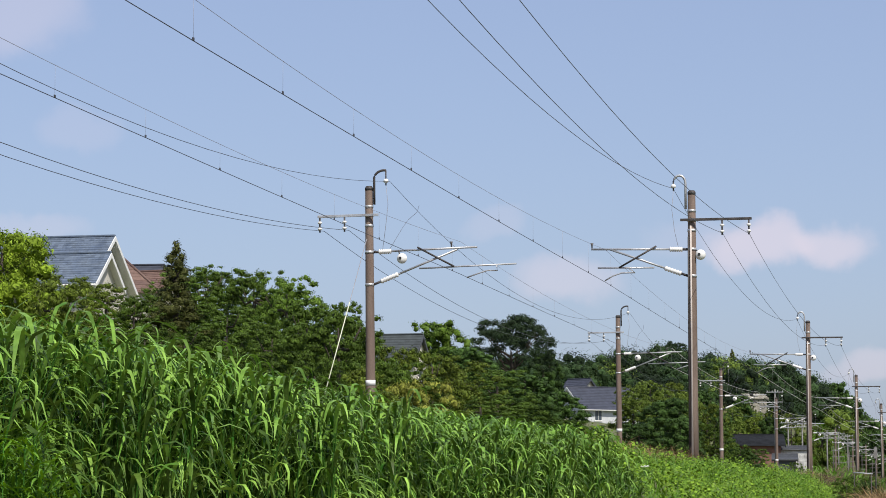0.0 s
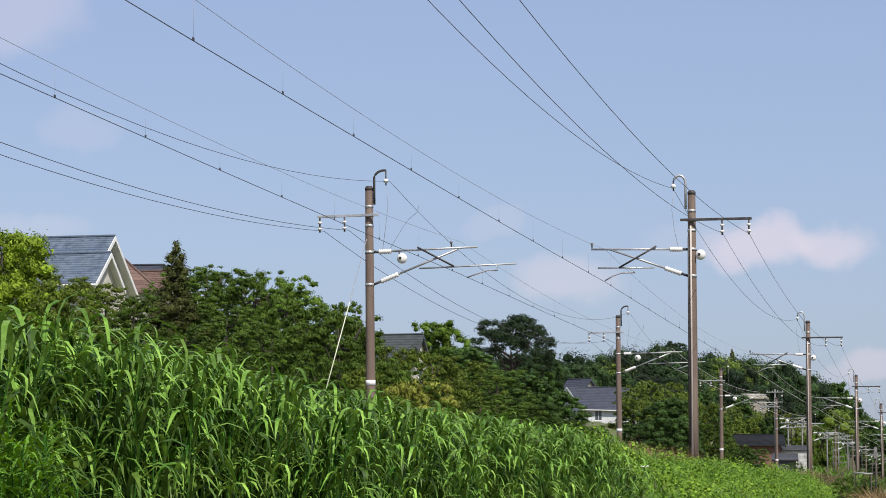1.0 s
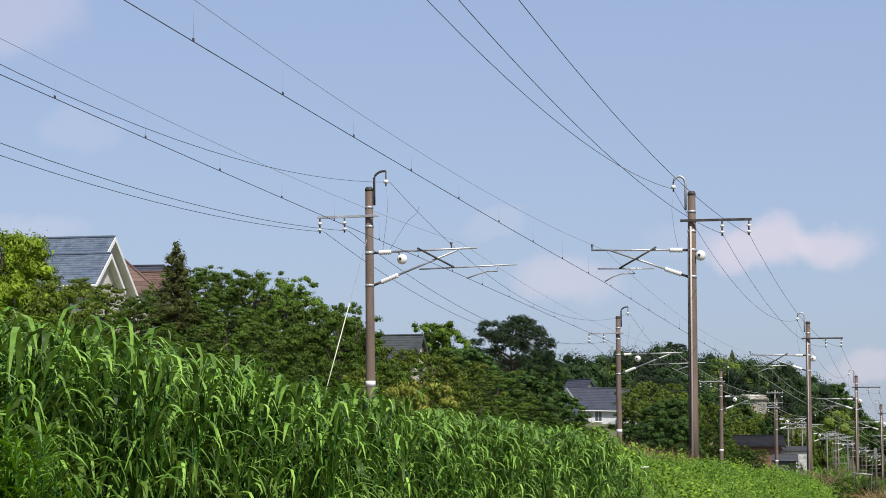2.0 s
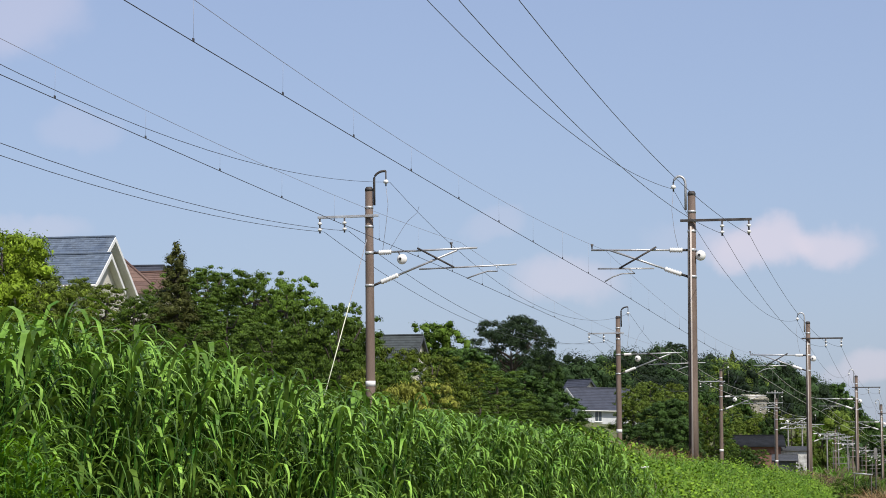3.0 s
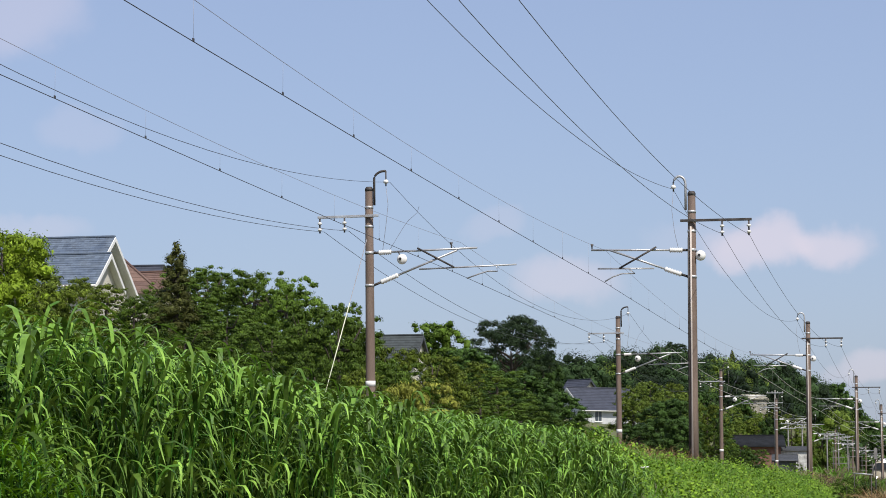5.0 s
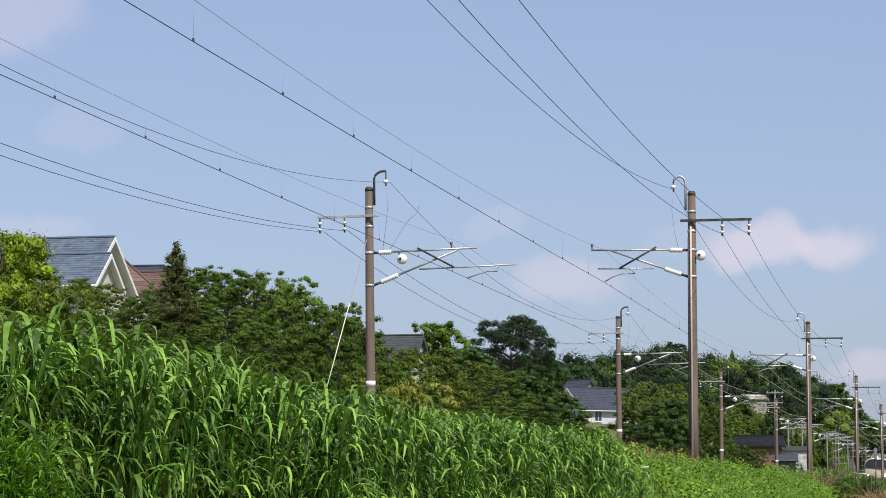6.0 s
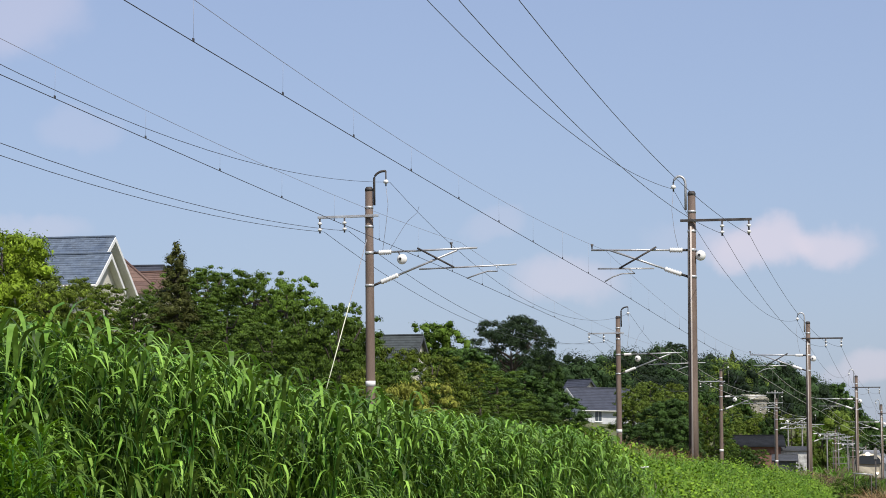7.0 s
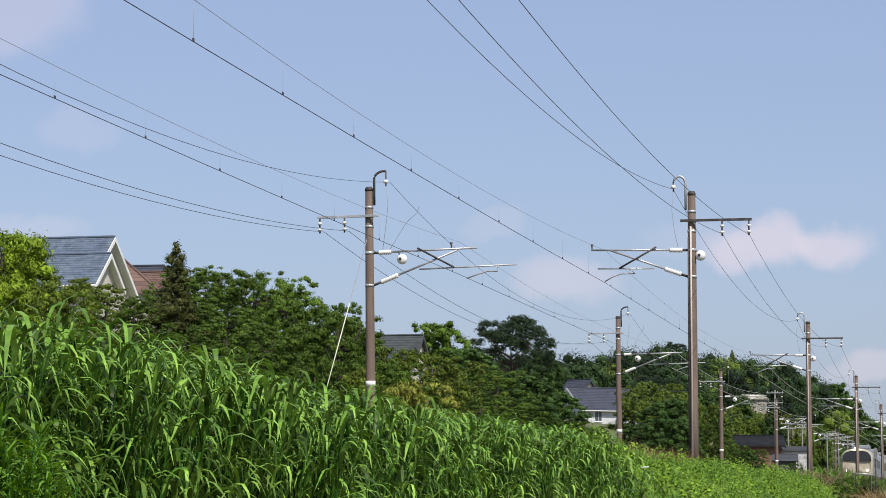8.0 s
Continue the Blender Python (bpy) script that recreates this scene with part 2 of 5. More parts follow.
def leaf_cloud(rng, lobes, count, size, droop=0.05, fill=0.72, ragged=0.065, loose=0.0):
    """Small folded leaf sprays spread through ellipsoid lobes (cx, cy, cz, rx, ry, rz). Returns verts, faces."""
    lobes = np.array(lobes, dtype=float)
    weight = lobes[:, 3] * lobes[:, 4] + lobes[:, 4] * lobes[:, 5]
    pick = rng.choice(len(lobes), count, p=weight / weight.sum())
    way = rng.normal(size=(count, 3))
    way /= np.linalg.norm(way, axis=1)[:, None]
    low = way[:, 2] < -0.45
    way[low, 2] *= -0.6
    rad = fill + (1.06 - fill) * rng.random(count) ** 0.6
    rad *= 1 + 0.16 * np.sin(way[:, 0] * 5 + pick) * np.sin(way[:, 1] * 6 + 2 * pick) + ragged * rng.normal(size=count)
    rad *= np.where(rng.random(count) < loose, 1 + 0.24 * np.abs(rng.normal(size=count)), 1.0)
    centre = lobes[pick, :3] + way * lobes[pick, 3:6] * rad[:, None]
    out = 2.0 * way + 0.42 * rng.normal(size=(count, 3)) + np.array([0, 0, 0.5])
    out /= np.linalg.norm(out, axis=1)[:, None]
    along = 0.7 * rng.normal(size=(count, 3)) + way * np.array([1.1, 1.1, 0.2]) - np.array([0, 0, droop])
    along -= out * (along * out).sum(1)[:, None]
    along /= np.linalg.norm(along, axis=1)[:, None] + 1e-9
    side = np.cross(out, along)
    s = size * (0.55 + 0.9 * rng.random(count))[:, None]
    v = np.empty((count, 3, 3))
    v[:, 0] = centre - along * s * 0.6 + side * s * 0.12
    v[:, 1] = centre + along * s * 0.75 - out * s * 0.10
    v[:, 2] = centre - side * s * 0.38 + out * s * 0.10
    return v.reshape(-1, 3), np.arange(count * 3).reshape(-1, 3)


def twig_cores(lobes, share):
    """Uneven dense twig masses inside the leaf lobes. Returns verts, faces."""
    bm = bmesh.new()
    for cx, cy, cz, rx, ry, rz in lobes:
        bmesh.ops.create_icosphere(bm, subdivisions=1, radius=1.0, matrix=Matrix.Translation((cx, cy, cz)) @ Matrix.Diagonal((rx * share, ry * share, rz * share, 1)))
    reach = 0.3 * share * float(np.mean([q[3] for q in lobes]))
    for q in bm.verts:
        q.co += Vector((noise.noise(q.co * 2.9), noise.noise(q.co * 2.8 + Vector((7, 0, 0))), noise.noise(q.co * 2.7 + Vector((0, 9, 0))))) * reach
    bm.verts.index_update()
    v = np.array([tuple(q.co) for q in bm.verts])
    f = np.array([[q.index for q in g.verts] for g in bm.faces])
    bm.free()
    return v, f


def foliage(rng, lobes, count, size, fill, ragged, share, loose=0.0):
    """Leaf sprays over twig cores as one list of triangles."""
    v, f = leaf_cloud(rng, lobes, count, size, fill=fill, ragged=ragged, loose=loose)
    cv, cf = twig_cores(lobes, share)
    return np.concatenate([v, cv]), np.concatenate([f, cf + len(v)])

# ---- land, railway ----
def build_ground():
    xs = np.unique(np.concatenate([np.linspace(-2500, -200, 14), np.linspace(-200, -60, 29), np.linspace(-60, -20, 33), np.linspace(-20, 2, 45), np.linspace(2, 60, 12), np.linspace(60, 2500, 12)]))
    ys = np.unique(np.concatenate([np.linspace(-300, -10, 10), np.linspace(-10, 130, 141), np.linspace(130, 620, 99), np.linspace(620, 4000, 30)]))
    verts = [(x, y, ground_z(x, y)) for y in ys for x in xs]
    n = len(xs)
    faces = [(j * n + i, j * n + i + 1, j * n + n + i + 1, j * n + n + i) for j in range(len(ys) - 1) for i in range(n - 1)]
    tagged(new("ground", mesh_from("ground", verts, faces, [M_SOIL], smooth=True)), "weedy green and brown earth rising to a railway bank", "ground", kind="structure")


build_ground()

TRACKS = (-9.7, -13.4)
RAIL_Z = 2.5


def build_tracks():
    bm = bmesh.new()
    outline = [(-16.2, 2.004), (-15.0, 2.32), (-8.1, 2.32), (-6.9, 2.004)]
    add_prism(bm, outline, "y", -40, 700)
    me = bpy.data.meshes.new("ballast_bed")
    bm.to_mesh(me)
    bm.free()
    me.materials.append(M_BALLAST)
    tagged(new("ballast_bed", me), "brown crushed stone ballast bed of a double track", "ballast", kind="structure")
    profile = [(-0.065, 0), (0.065, 0), (0.065, 0.012), (0.012, 0.03), (0.012, 0.11), (0.034, 0.12), (0.034, 0.155), (-0.034, 0.155), (-0.034, 0.12), (-0.012, 0.11), (-0.012, 0.03), (-0.065, 0.012)]
    for x in TRACKS:
        for side in (-0.56, 0.56):
            bm = add_prism(bmesh.new(), [(x + side + u, RAIL_Z - 0.155 + v) for u, v in profile], "y", -40, 700)
            me = bpy.data.meshes.new("rail")
            bm.to_mesh(me)
            bm.free()
            me.materials.append(M_RAIL)
            tagged(new("rail", me), "brown steel running rail on concrete sleepers", "rail", "running rails", "structure")
    verts, faces = [], []
    for x in TRACKS:
        for k in range(560):
            y = -20 + k * 0.9
            b = len(verts)
            for dz in (2.26, 2.342):
                for sx, sy in ((-1, -1), (1, -1), (1, 1), (-1, 1)):
                    verts.append((x + sx * 1.0, y + sy * 0.12, dz))
            faces += [(b + 4, b + 5, b + 6, b + 7), (b, b + 1, b + 5, b + 4), (b + 1, b + 2, b + 6, b + 5), (b + 2, b + 3, b + 7, b + 6), (b + 3, b, b + 4, b + 7)]
    tagged(new("sleepers", mesh_from("sleepers", verts, faces, [M_SLEEPER])), "grey concrete sleepers bedded in ballast", "sleepers", kind="stuff")


build_tracks()


# ---- masts of the overhead line ----
MAST_TOP = 9.85
R_X, L_X = -7.2, -15.8
R_Y = [17.0, 67.4, 119.2, 173.5, 228.0, 279.0, 330.0, 381.0]
L_Y = [15.4, 65.5, 115.3, 165.2, 215.0, 265.0, 315.0, 365.0, 415.0, 465.0]


def rib_insulator(parent, a, b):
    """White ribbed bar insulator between two points."""
    a, b = Vector(a), Vector(b)
    pts, rad = [], []
    for k in range(13):
        pts.append(a.lerp(b, k / 12))
        rad.append(0.075 if k % 2 else 0.052)
    part("bar_insulator", tube(pts, rad, 10), M_PORCELAIN, parent, "white ribbed porcelain bar insulator")


def build_mast(side):
    """side=+1: track lies to +x (far row); -1: track lies to -x (near row). Base at z = 0, head at 7.9."""
    far = side > 0
    top = 7.90 if far else 7.87
    label = "weathered brown concrete catenary mast with white band and bracket arms" if far else "weathered brown concrete catenary mast with dark cross arm"
    mast = thing("catenary_mast", pose(0, 0, 0), label, "mast", "far row of masts" if far else "near row of masts")
    bm = add_tube(bmesh.new(), [(0, 0, -0.6), (0, 0, 2.0), (0, 0, 5.0), (0, 0, top - 0.02), (0, 0, top)], [0.138, 0.132, 0.120, 0.106, 0.09], 20)
    part("pole", bm, M_POLE, mast)
    part("pole_cap", tube([(0, 0, top - 0.10), (0, 0, top - 0.03), (0, 0, top + 0.02)], [0.113, 0.113, 0.08], 16), M_DARKSTEEL, mast, "dark steel cap")
    z_arm, z_up, z_lo = (7.10, 6.09, 5.19) if far else (7.06, 6.26, 5.52)
    for z, r in ((z_arm, 0.110), (z_arm - 0.28, 0.111), (z_up, 0.115), (z_lo, 0.119), (top - 0.55, 0.108)):
        part("clamp", tube([(0, 0, z - 0.035), (0, 0, z + 0.035)], r + 0.012, 16), M_STEEL, mast, "galvanised steel clamp band")
    if far:
        part("white_band", tube([(0, 0, 2.42), (0, 0, 2.57)], 0.136, 18), M_WHITE, mast, "white painted marker band")
    # cross arm with two hanging insulators, away from the track
    reach = 1.42 if far else 1.66
    arm = part("cross_arm", add_box(bmesh.new(), (min(0.3 * side, -reach * side), -0.20, z_arm - 0.035), (max(0.3 * side, -reach * side), -0.145, z_arm + 0.035), 0.006), M_STEEL if far else M_DARKSTEEL, mast,
               "galvanised channel cross arm" if far else "dark painted channel cross arm")
    for r in ((0.66, 1.36) if far else (0.85, 1.58)):
        rod_x = -r * side
        rod = part("insulator", tube([(rod_x, -0.172, z_arm - 0.035), (rod_x, -0.172, z_arm - 0.44)], 0.024, 8), M_DARKSTEEL, mast, "dark steel rod with porcelain discs")
        for dz in (0.17, 0.34):
            bm = add_tube(bmesh.new(), [(rod_x, -0.172, z_arm - dz + 0.035), (rod_x, -0.172, z_arm - dz + 0.02), (rod_x, -0.172, z_arm - dz - 0.02), (rod_x, -0.172, z_arm - dz - 0.035)], [0.03, 0.062, 0.058, 0.03], 12)
            part("porcelain_disc", bm, M_PORCELAIN, rod, "white porcelain disc")
    # swan-neck pipe on the mast head
    x0 = 0.16 * side
    pts = [(x0, -0.05, top - 0.50), (x0, -0.05, top + 0.10)]
    sweep, bow = (0.56, 0.28) if far else (0.93, 0.17)
    for k in range(9):
        a = math.pi * sweep * k / 8
        pts.append((x0 + side * bow * (1 - math.cos(a)), -0.05, top + 0.22 + 0.22 * math.sin(a)))
    part("swan_neck", tube(pts, 0.034, 8), M_DARKSTEEL if far else M_STEEL, mast, "curved pipe bracket")
    hx = pts[-1][0]
    neck = part("neck_insulator", tube([(hx, -0.05, pts[-1][2]), (hx, -0.05, top + 0.02)], 0.02, 8), M_DARKSTEEL, mast)
    part("porcelain_disc", add_tube(bmesh.new(), [(hx, -0.05, top + 0.20), (hx, -0.05, top + 0.17), (hx, -0.05, top + 0.11), (hx, -0.05, top + 0.09)], [0.03, 0.07, 0.07, 0.03], 12), M_PORCELAIN, neck, "white porcelain disc")
    # bracket arms over the track
    if far:
        up_tip, lo_a, lo_b, dia, brace = 3.02, (1.40, 5.60), (4.10, 5.65), (2.46, 6.09), ((1.36, 6.18), (2.38, 5.62))
        reg = [(3.55, 5.64), (3.57, 5.48), (3.3, 5.49), (3.05, 5.42), (2.72, 5.31)]
    else:
        up_tip, lo_a, lo_b, dia, brace = 2.80, (1.05, 5.77), (2.62, 5.79), (2.28, 6.30), ((0.98, 6.36), (2.02, 5.78))
        reg = [(1.75, 5.76), (1.58, 5.64), (1.95, 5.64), (2.2, 5.56), (2.42, 5.43)]
    part("upper_tube", tube([(0.55 * side, 0, z_up + 0.01), (up_tip * side, 0, z_up + 0.05)], 0.029, 10), M_STEEL, mast)
    rib_insulator(mast, (0.26 * side, 0, z_up), (0.62 * side, 0, z_up + 0.01))
    part("upper_bracket", tube([(0.1 * side, 0, z_up), (0.28 * side, 0, z_up)], 0.035, 8), M_DARKSTEEL, mast)
    d0, d1 = Vector((0.1 * side, 0, z_lo)), Vector((dia[0] * side, 0, dia[1]))
    part("diagonal_tube", tube([d0.lerp(d1, 0.26), d1], 0.030, 10), M_STEEL, mast)
    part("lower_bracket", tube([d0, d0.lerp(d1, 0.10)], 0.035, 8), M_DARKSTEEL, mast)
    rib_insulator(mast, d0.lerp(d1, 0.09), d0.lerp(d1, 0.30))
    part("brace", tube([(brace[0][0] * side, -0.05, brace[0][1]), (brace[1][0] * side, -0.05, brace[1][1])], 0.026, 8), M_DARKSTEEL, mast, "dark steel brace")
    part("registration_tube", tube([(lo_a[0] * side, 0, lo_a[1]), (lo_b[0] * side, 0, lo_b[1])], 0.023, 10), M_STEEL, mast)
    part("steady_arm", tube([(u * side, 0, v) for u, v in reg], 0.020, 8), M_STEEL, mast, "thin curved steady arm")
    cx = 2.3 * side if far else 2.78 * side
    part("messenger_clamp", tube([(cx, 0, z_up + 0.05), (cx, 0, z_up + 0.14), (cx, 0, z_up + 0.22)], [0.015, 0.02, 0.045], 8), M_DARKSTEEL, mast)
    # round white housing
    ball = bmesh.new()
    bx, by, bz = (0.92, -0.02, 5.89) if far else (0.24, -0.05, 6.10)
    bmesh.ops.create_uvsphere(ball, u_segments=16, v_segments=10, radius=0.145, matrix=Matrix.Translation((bx, by, bz)) @ Matrix.Diagonal((1, 0.8, 1, 1)))
    for f in ball.faces:
        f.smooth = True
    housing = part("round_insulator", ball, M_PORCELAIN, mast, "round white insulator ball")
    part("bushing", tube([(bx - 0.03, by - 0.13, bz), (bx - 0.03, by - 0.09, bz)], 0.04, 10), M_BLACK, housing)
    part("hanger", tube([(bx - 0.1 if far else bx - 0.2, by, z_up), (bx - 0.05, by, bz + 0.1)], 0.018, 6), M_DARKSTEEL, mast)
    # jumper leads
    lead = [(hx, -0.05, top + 0.02), (hx + 0.05 * side, -0.03, top - 0.5), (hx - 0.02 * side, -0.03, top - 1.1), (hx - 0.12 * side, 0, z_up + 0.05)]
    part("jumper_lead", tube(lead, 0.006, 6), M_WIREPALE, mast)
    if far:
        lead = [(0.97, 2.0, 7.58), (1.0, 1.6, 7.35), (0.84, 1.2, 7.1), (0.80, 0.6, 6.8), (0.56, 0.0, z_up + 0.05)]
        part("jumper_lead", tube(lead, 0.006, 6), M_WIREGREY, mast)
    else:
        part("conduit", tube([(-0.02, -0.158, -0.5), (-0.02, -0.140, 4.5), (-0.02, -0.122, 6.9)], 0.026, 8), M_PIPE, mast, "pale conduit pipe strapped to the pole")
        # added dark tube that stands for the shaded left side of the pole
        part("shade_strip", tube([(-0.10, -0.115, -0.5), (-0.092, -0.105, 4.5), (-0.085, -0.09, 6.6)], 0.026, 8), M_DARKSTEEL, mast, "dark strip standing for shade on the pole's left side")
    return mast


def plant_masts():
    lean_far, lean_near = [-0.3, -0.65, -0.35, 0.1, 0.2, -0.2, 0.3, 0.1, -0.1, 0.2], [0.2, 0.05, 0.1, 0.1, -0.2, 0.1, 0.2, 0.0]
    for side, x, ys, leans in ((1, L_X, L_Y, lean_far), (-1, R_X, R_Y, lean_near)):
        first = build_mast(side)
        base = 2.08 if side > 0 else 2.0
        first.matrix_basis = pose(x, ys[0], base, 0, leans[0], 0)
        for y, a in zip(ys[1:], leans[1:]):
            copy_thing(first, pose(x, y, base, 0, a, 0))


plant_masts()


def hang_wire(name, label, x, z, sag, posts, radius, mat, first=0, last=None):
    """One wire with a parabola of sag in every span. Returns the object and its height function."""
    def height(y):
        for a, b in zip(posts, posts[1:]):
            if a <= y <= b:
                t = (y - a) / (b - a)
                return z - 4 * sag * t * (1 - t)
        return z
    pts = []
    held = posts[first:last]
    for a, b in zip(held, held[1:]):
        n = 24 if b < 130 else 10
        for k in range(n):
            y = a + (b - a) * k / n
            pts.append((x, y, height(y)))
    pts.append((x, held[-1], z))
    bm = tube(pts, radius, 6)
    me = bpy.data.meshes.new(name)
    bm.to_mesh(me)
    bm.free()
    me.materials.append(mat)
    return tagged(new(name, me), label, "wire", "overhead wires"), height


def string_wires():
    rp = [-34.0] + R_Y
    lp = [-35.0] + L_Y
    for x, posts, zm, sag, zc, droop, y0, step in ((-13.3, lp, 8.40, 0.45, 7.51, 0.035, 34.71, 4.23), (-9.6, rp, 8.30, 0.54, 7.39, 0.07, 29.95, 4.28)):
        contact, hc = hang_wire("contact_wire", "dark contact wire above the track", x, zc, droop, posts, 0.0064, M_WIRE, 0, 4)
        messenger, hm = hang_wire("messenger_wire", "thin pale messenger wire carrying droppers", x, zm, sag, posts, 0.0038, M_WIREPALE, 0, 4)
        # far spans of the same wires: sun glint put into paler colour and thickness
        hang_wire("contact_wire", "far contact wire with sun glint in its pale colour", x, zc, droop, posts, 0.011, M_WIRESUNLIT, 3)
        hang_wire("messenger_wire", "far messenger wire with sun glint in its pale colour", x, zm, sag, posts, 0.011, M_WIRESUNLIT, 3)
        for k in range(-10, 50):
            y = y0 + k * step
            if y > 240 or y < posts[0]:
                continue
            part("dropper", tube([(x, y, hc(y)), (x, y, hm(y))], 0.0019, 5), M_WIREPALE, messenger)
            part("dropper_clip", add_box(bmesh.new(), (x - 0.01, y - 0.025, hc(y)), (x + 0.01, y + 0.025, hc(y) + 0.045), 0.004), M_WIRE, messenger, "dark dropper clip")
    hang_wire("feeder_wire", "dark feeder wire on the outer insulators", R_X + 1.58, 8.66, 0.77, rp, 0.0064, M_WIREGREY)
    hang_wire("feeder_wire", "dark feeder wire on the inner insulators", R_X + 0.85, 8.69, 0.88, rp, 0.0064, M_WIREGREY)
    hang_wire("feeder_wire", "dark feeder wire on the outer insulators", L_X - 1.36, 8.78, 1.06, lp, 0.0068, M_WIRE)
    hang_wire("feeder_wire", "dark feeder wire on the inner insulators", L_X - 0.66, 8.79, 1.10, lp, 0.0068, M_WIRE)
    hang_wire("top_wire", "dark wire on the swan-neck brackets", R_X - 0.50, 9.96, 1.16, rp, 0.0068, M_WIREGREY)
    hang_wire("top_wire", "dark wire on the swan-neck brackets", L_X + 0.50, 10.12, 1.6, lp, 0.006, M_WIRE)
    guy = thing("guy_wire", pose(0, 0, 0), "pale yellow sleeved guy wire beside the mast", "guy wire")
    part("strand", tube([(-15.85, 65.1, 8.5), (-16.9, 63.6, 3.2)], 0.009, 6), M_WIREPALE, guy)
    part("sleeve", tube([(-16.2, 64.6, 6.73), (-16.95, 63.53, 2.95)], 0.014, 8), M_GUY, guy, "pale yellow plastic sleeve")


string_wires()

# ---- trees ----
def limb_set(rng, height, spread, radius, count, lean=0.0, fan=False):
    bm = bmesh.new()
    top = Vector((lean * height, 0, height * (0.62 if fan else 0.82)))
    pts = [Vector((0, 0, -0.6)), Vector((0.03, 0.02, height * 0.25)), Vector((lean * height * 0.5, -0.04, height * 0.55)), top]
    add_tube(bm, pts, [radius * 1.25, radius, radius * 0.7, radius * 0.25], 8)
    for k in range(count):
        a = 2 * math.pi * k / count + rng.random() * 0.8
        h = height * (0.36 + 0.22 * rng.random() if fan else 0.28 + 0.45 * rng.random())
        r = spread * (0.55 + 0.4 * rng.random())
        base = Vector((lean * h * 0.6, 0, h))
        tip = base + Vector((math.cos(a) * r, math.sin(a) * r, height * ((0.20 if fan else 0.03) + 0.10 * rng.random())))
        mid = base.lerp(tip, 0.5) + Vector((0, 0, -0.06 * height))
        add_tube(bm, [base, mid, tip], [radius * 0.5, radius * 0.32, radius * 0.1], 6)
    return bm


def build_tree(seed, height, spread, leaf, mat, count, shape="broad"):
    """A tree of unit pose: trunk with limbs, crown of leaf sprays in uneven lobes."""
    rng = np.random.default_rng(seed)
    tree = new("tree")
    part("trunk", limb_set(rng, height, spread * {"cone": 0.2, "umbrella": 0.8}.get(shape, 0.5), 0.035 * height * 0.5 + 0.04, {"cone": 4, "umbrella": 16}.get(shape, 10), fan=shape == "umbrella"), M_BARK, tree)
    lobes = []
    if shape == "cone":
        for k in range(44):
            t = k / 43
            r = spread * ((1 - t) ** 0.8 * (0.55 + 0.5 * rng.random()) + 0.03)
            a = 2.4 * k
            lobes.append((math.cos(a) * r * 0.7, math.sin(a) * r * 0.7, height * (0.08 + 0.90 * t), r * 0.5 + 0.07, r * 0.5 + 0.07, height * (0.035 + 0.03 * rng.random())))
    elif shape == "umbrella":
        for k in range(230):
            a = 2.4 * k + rng.random()
            r = spread * math.sqrt((k + 0.5) / 230) * 0.93
            z = height * (0.96 - 0.30 * (r / spread) ** 2.6 - 0.36 * rng.random() ** 1.3)
            s = spread * (0.07 + 0.09 * rng.random())
            x, y = math.cos(a) * r, math.sin(a) * r
            gap = noise.noise((x * 0.30, y * 0.30 + 4.0, z * 0.42))
            if gap < -0.26 or (r < 0.30 * spread and z < 0.74 * height):
                continue
            lobes.append((x, y, z, s, s, s * (0.45 + 0.4 * rng.random())))
    else:
        n = 170
        flat = {"layered": 0.48, "broad": 0.75, "domed": 0.8}[shape]
        for k in range(n):
            a = 2 * math.pi * rng.random()
            t = (k + rng.random()) / n
            z = height * (0.12 + 0.80 * t)
            r = spread * (0.22 + 0.74 * rng.random()) * math.sqrt(1 - (1.28 * t - 0.42) ** 2)
            s = spread * ((0.16 if shape == "domed" else 0.065) + 0.12 * rng.random()) * (1.12 - 0.45 * t)
            lobes.append((math.cos(a) * r, math.sin(a) * r, z, s, s * (0.7 + 0.6 * rng.random()), s * flat * (0.7 + 0.6 * rng.random())))
    v, f = foliage(rng, lobes, count, leaf, 0.58, 0.05, {"umbrella": 0.34, "broad": 0.58}.get(shape, 0.66), 0.38 if leaf < 0.15 else 0.05)
    part("crown", mesh_from("crown", v, f, [mat]), None, tree)
    return tree


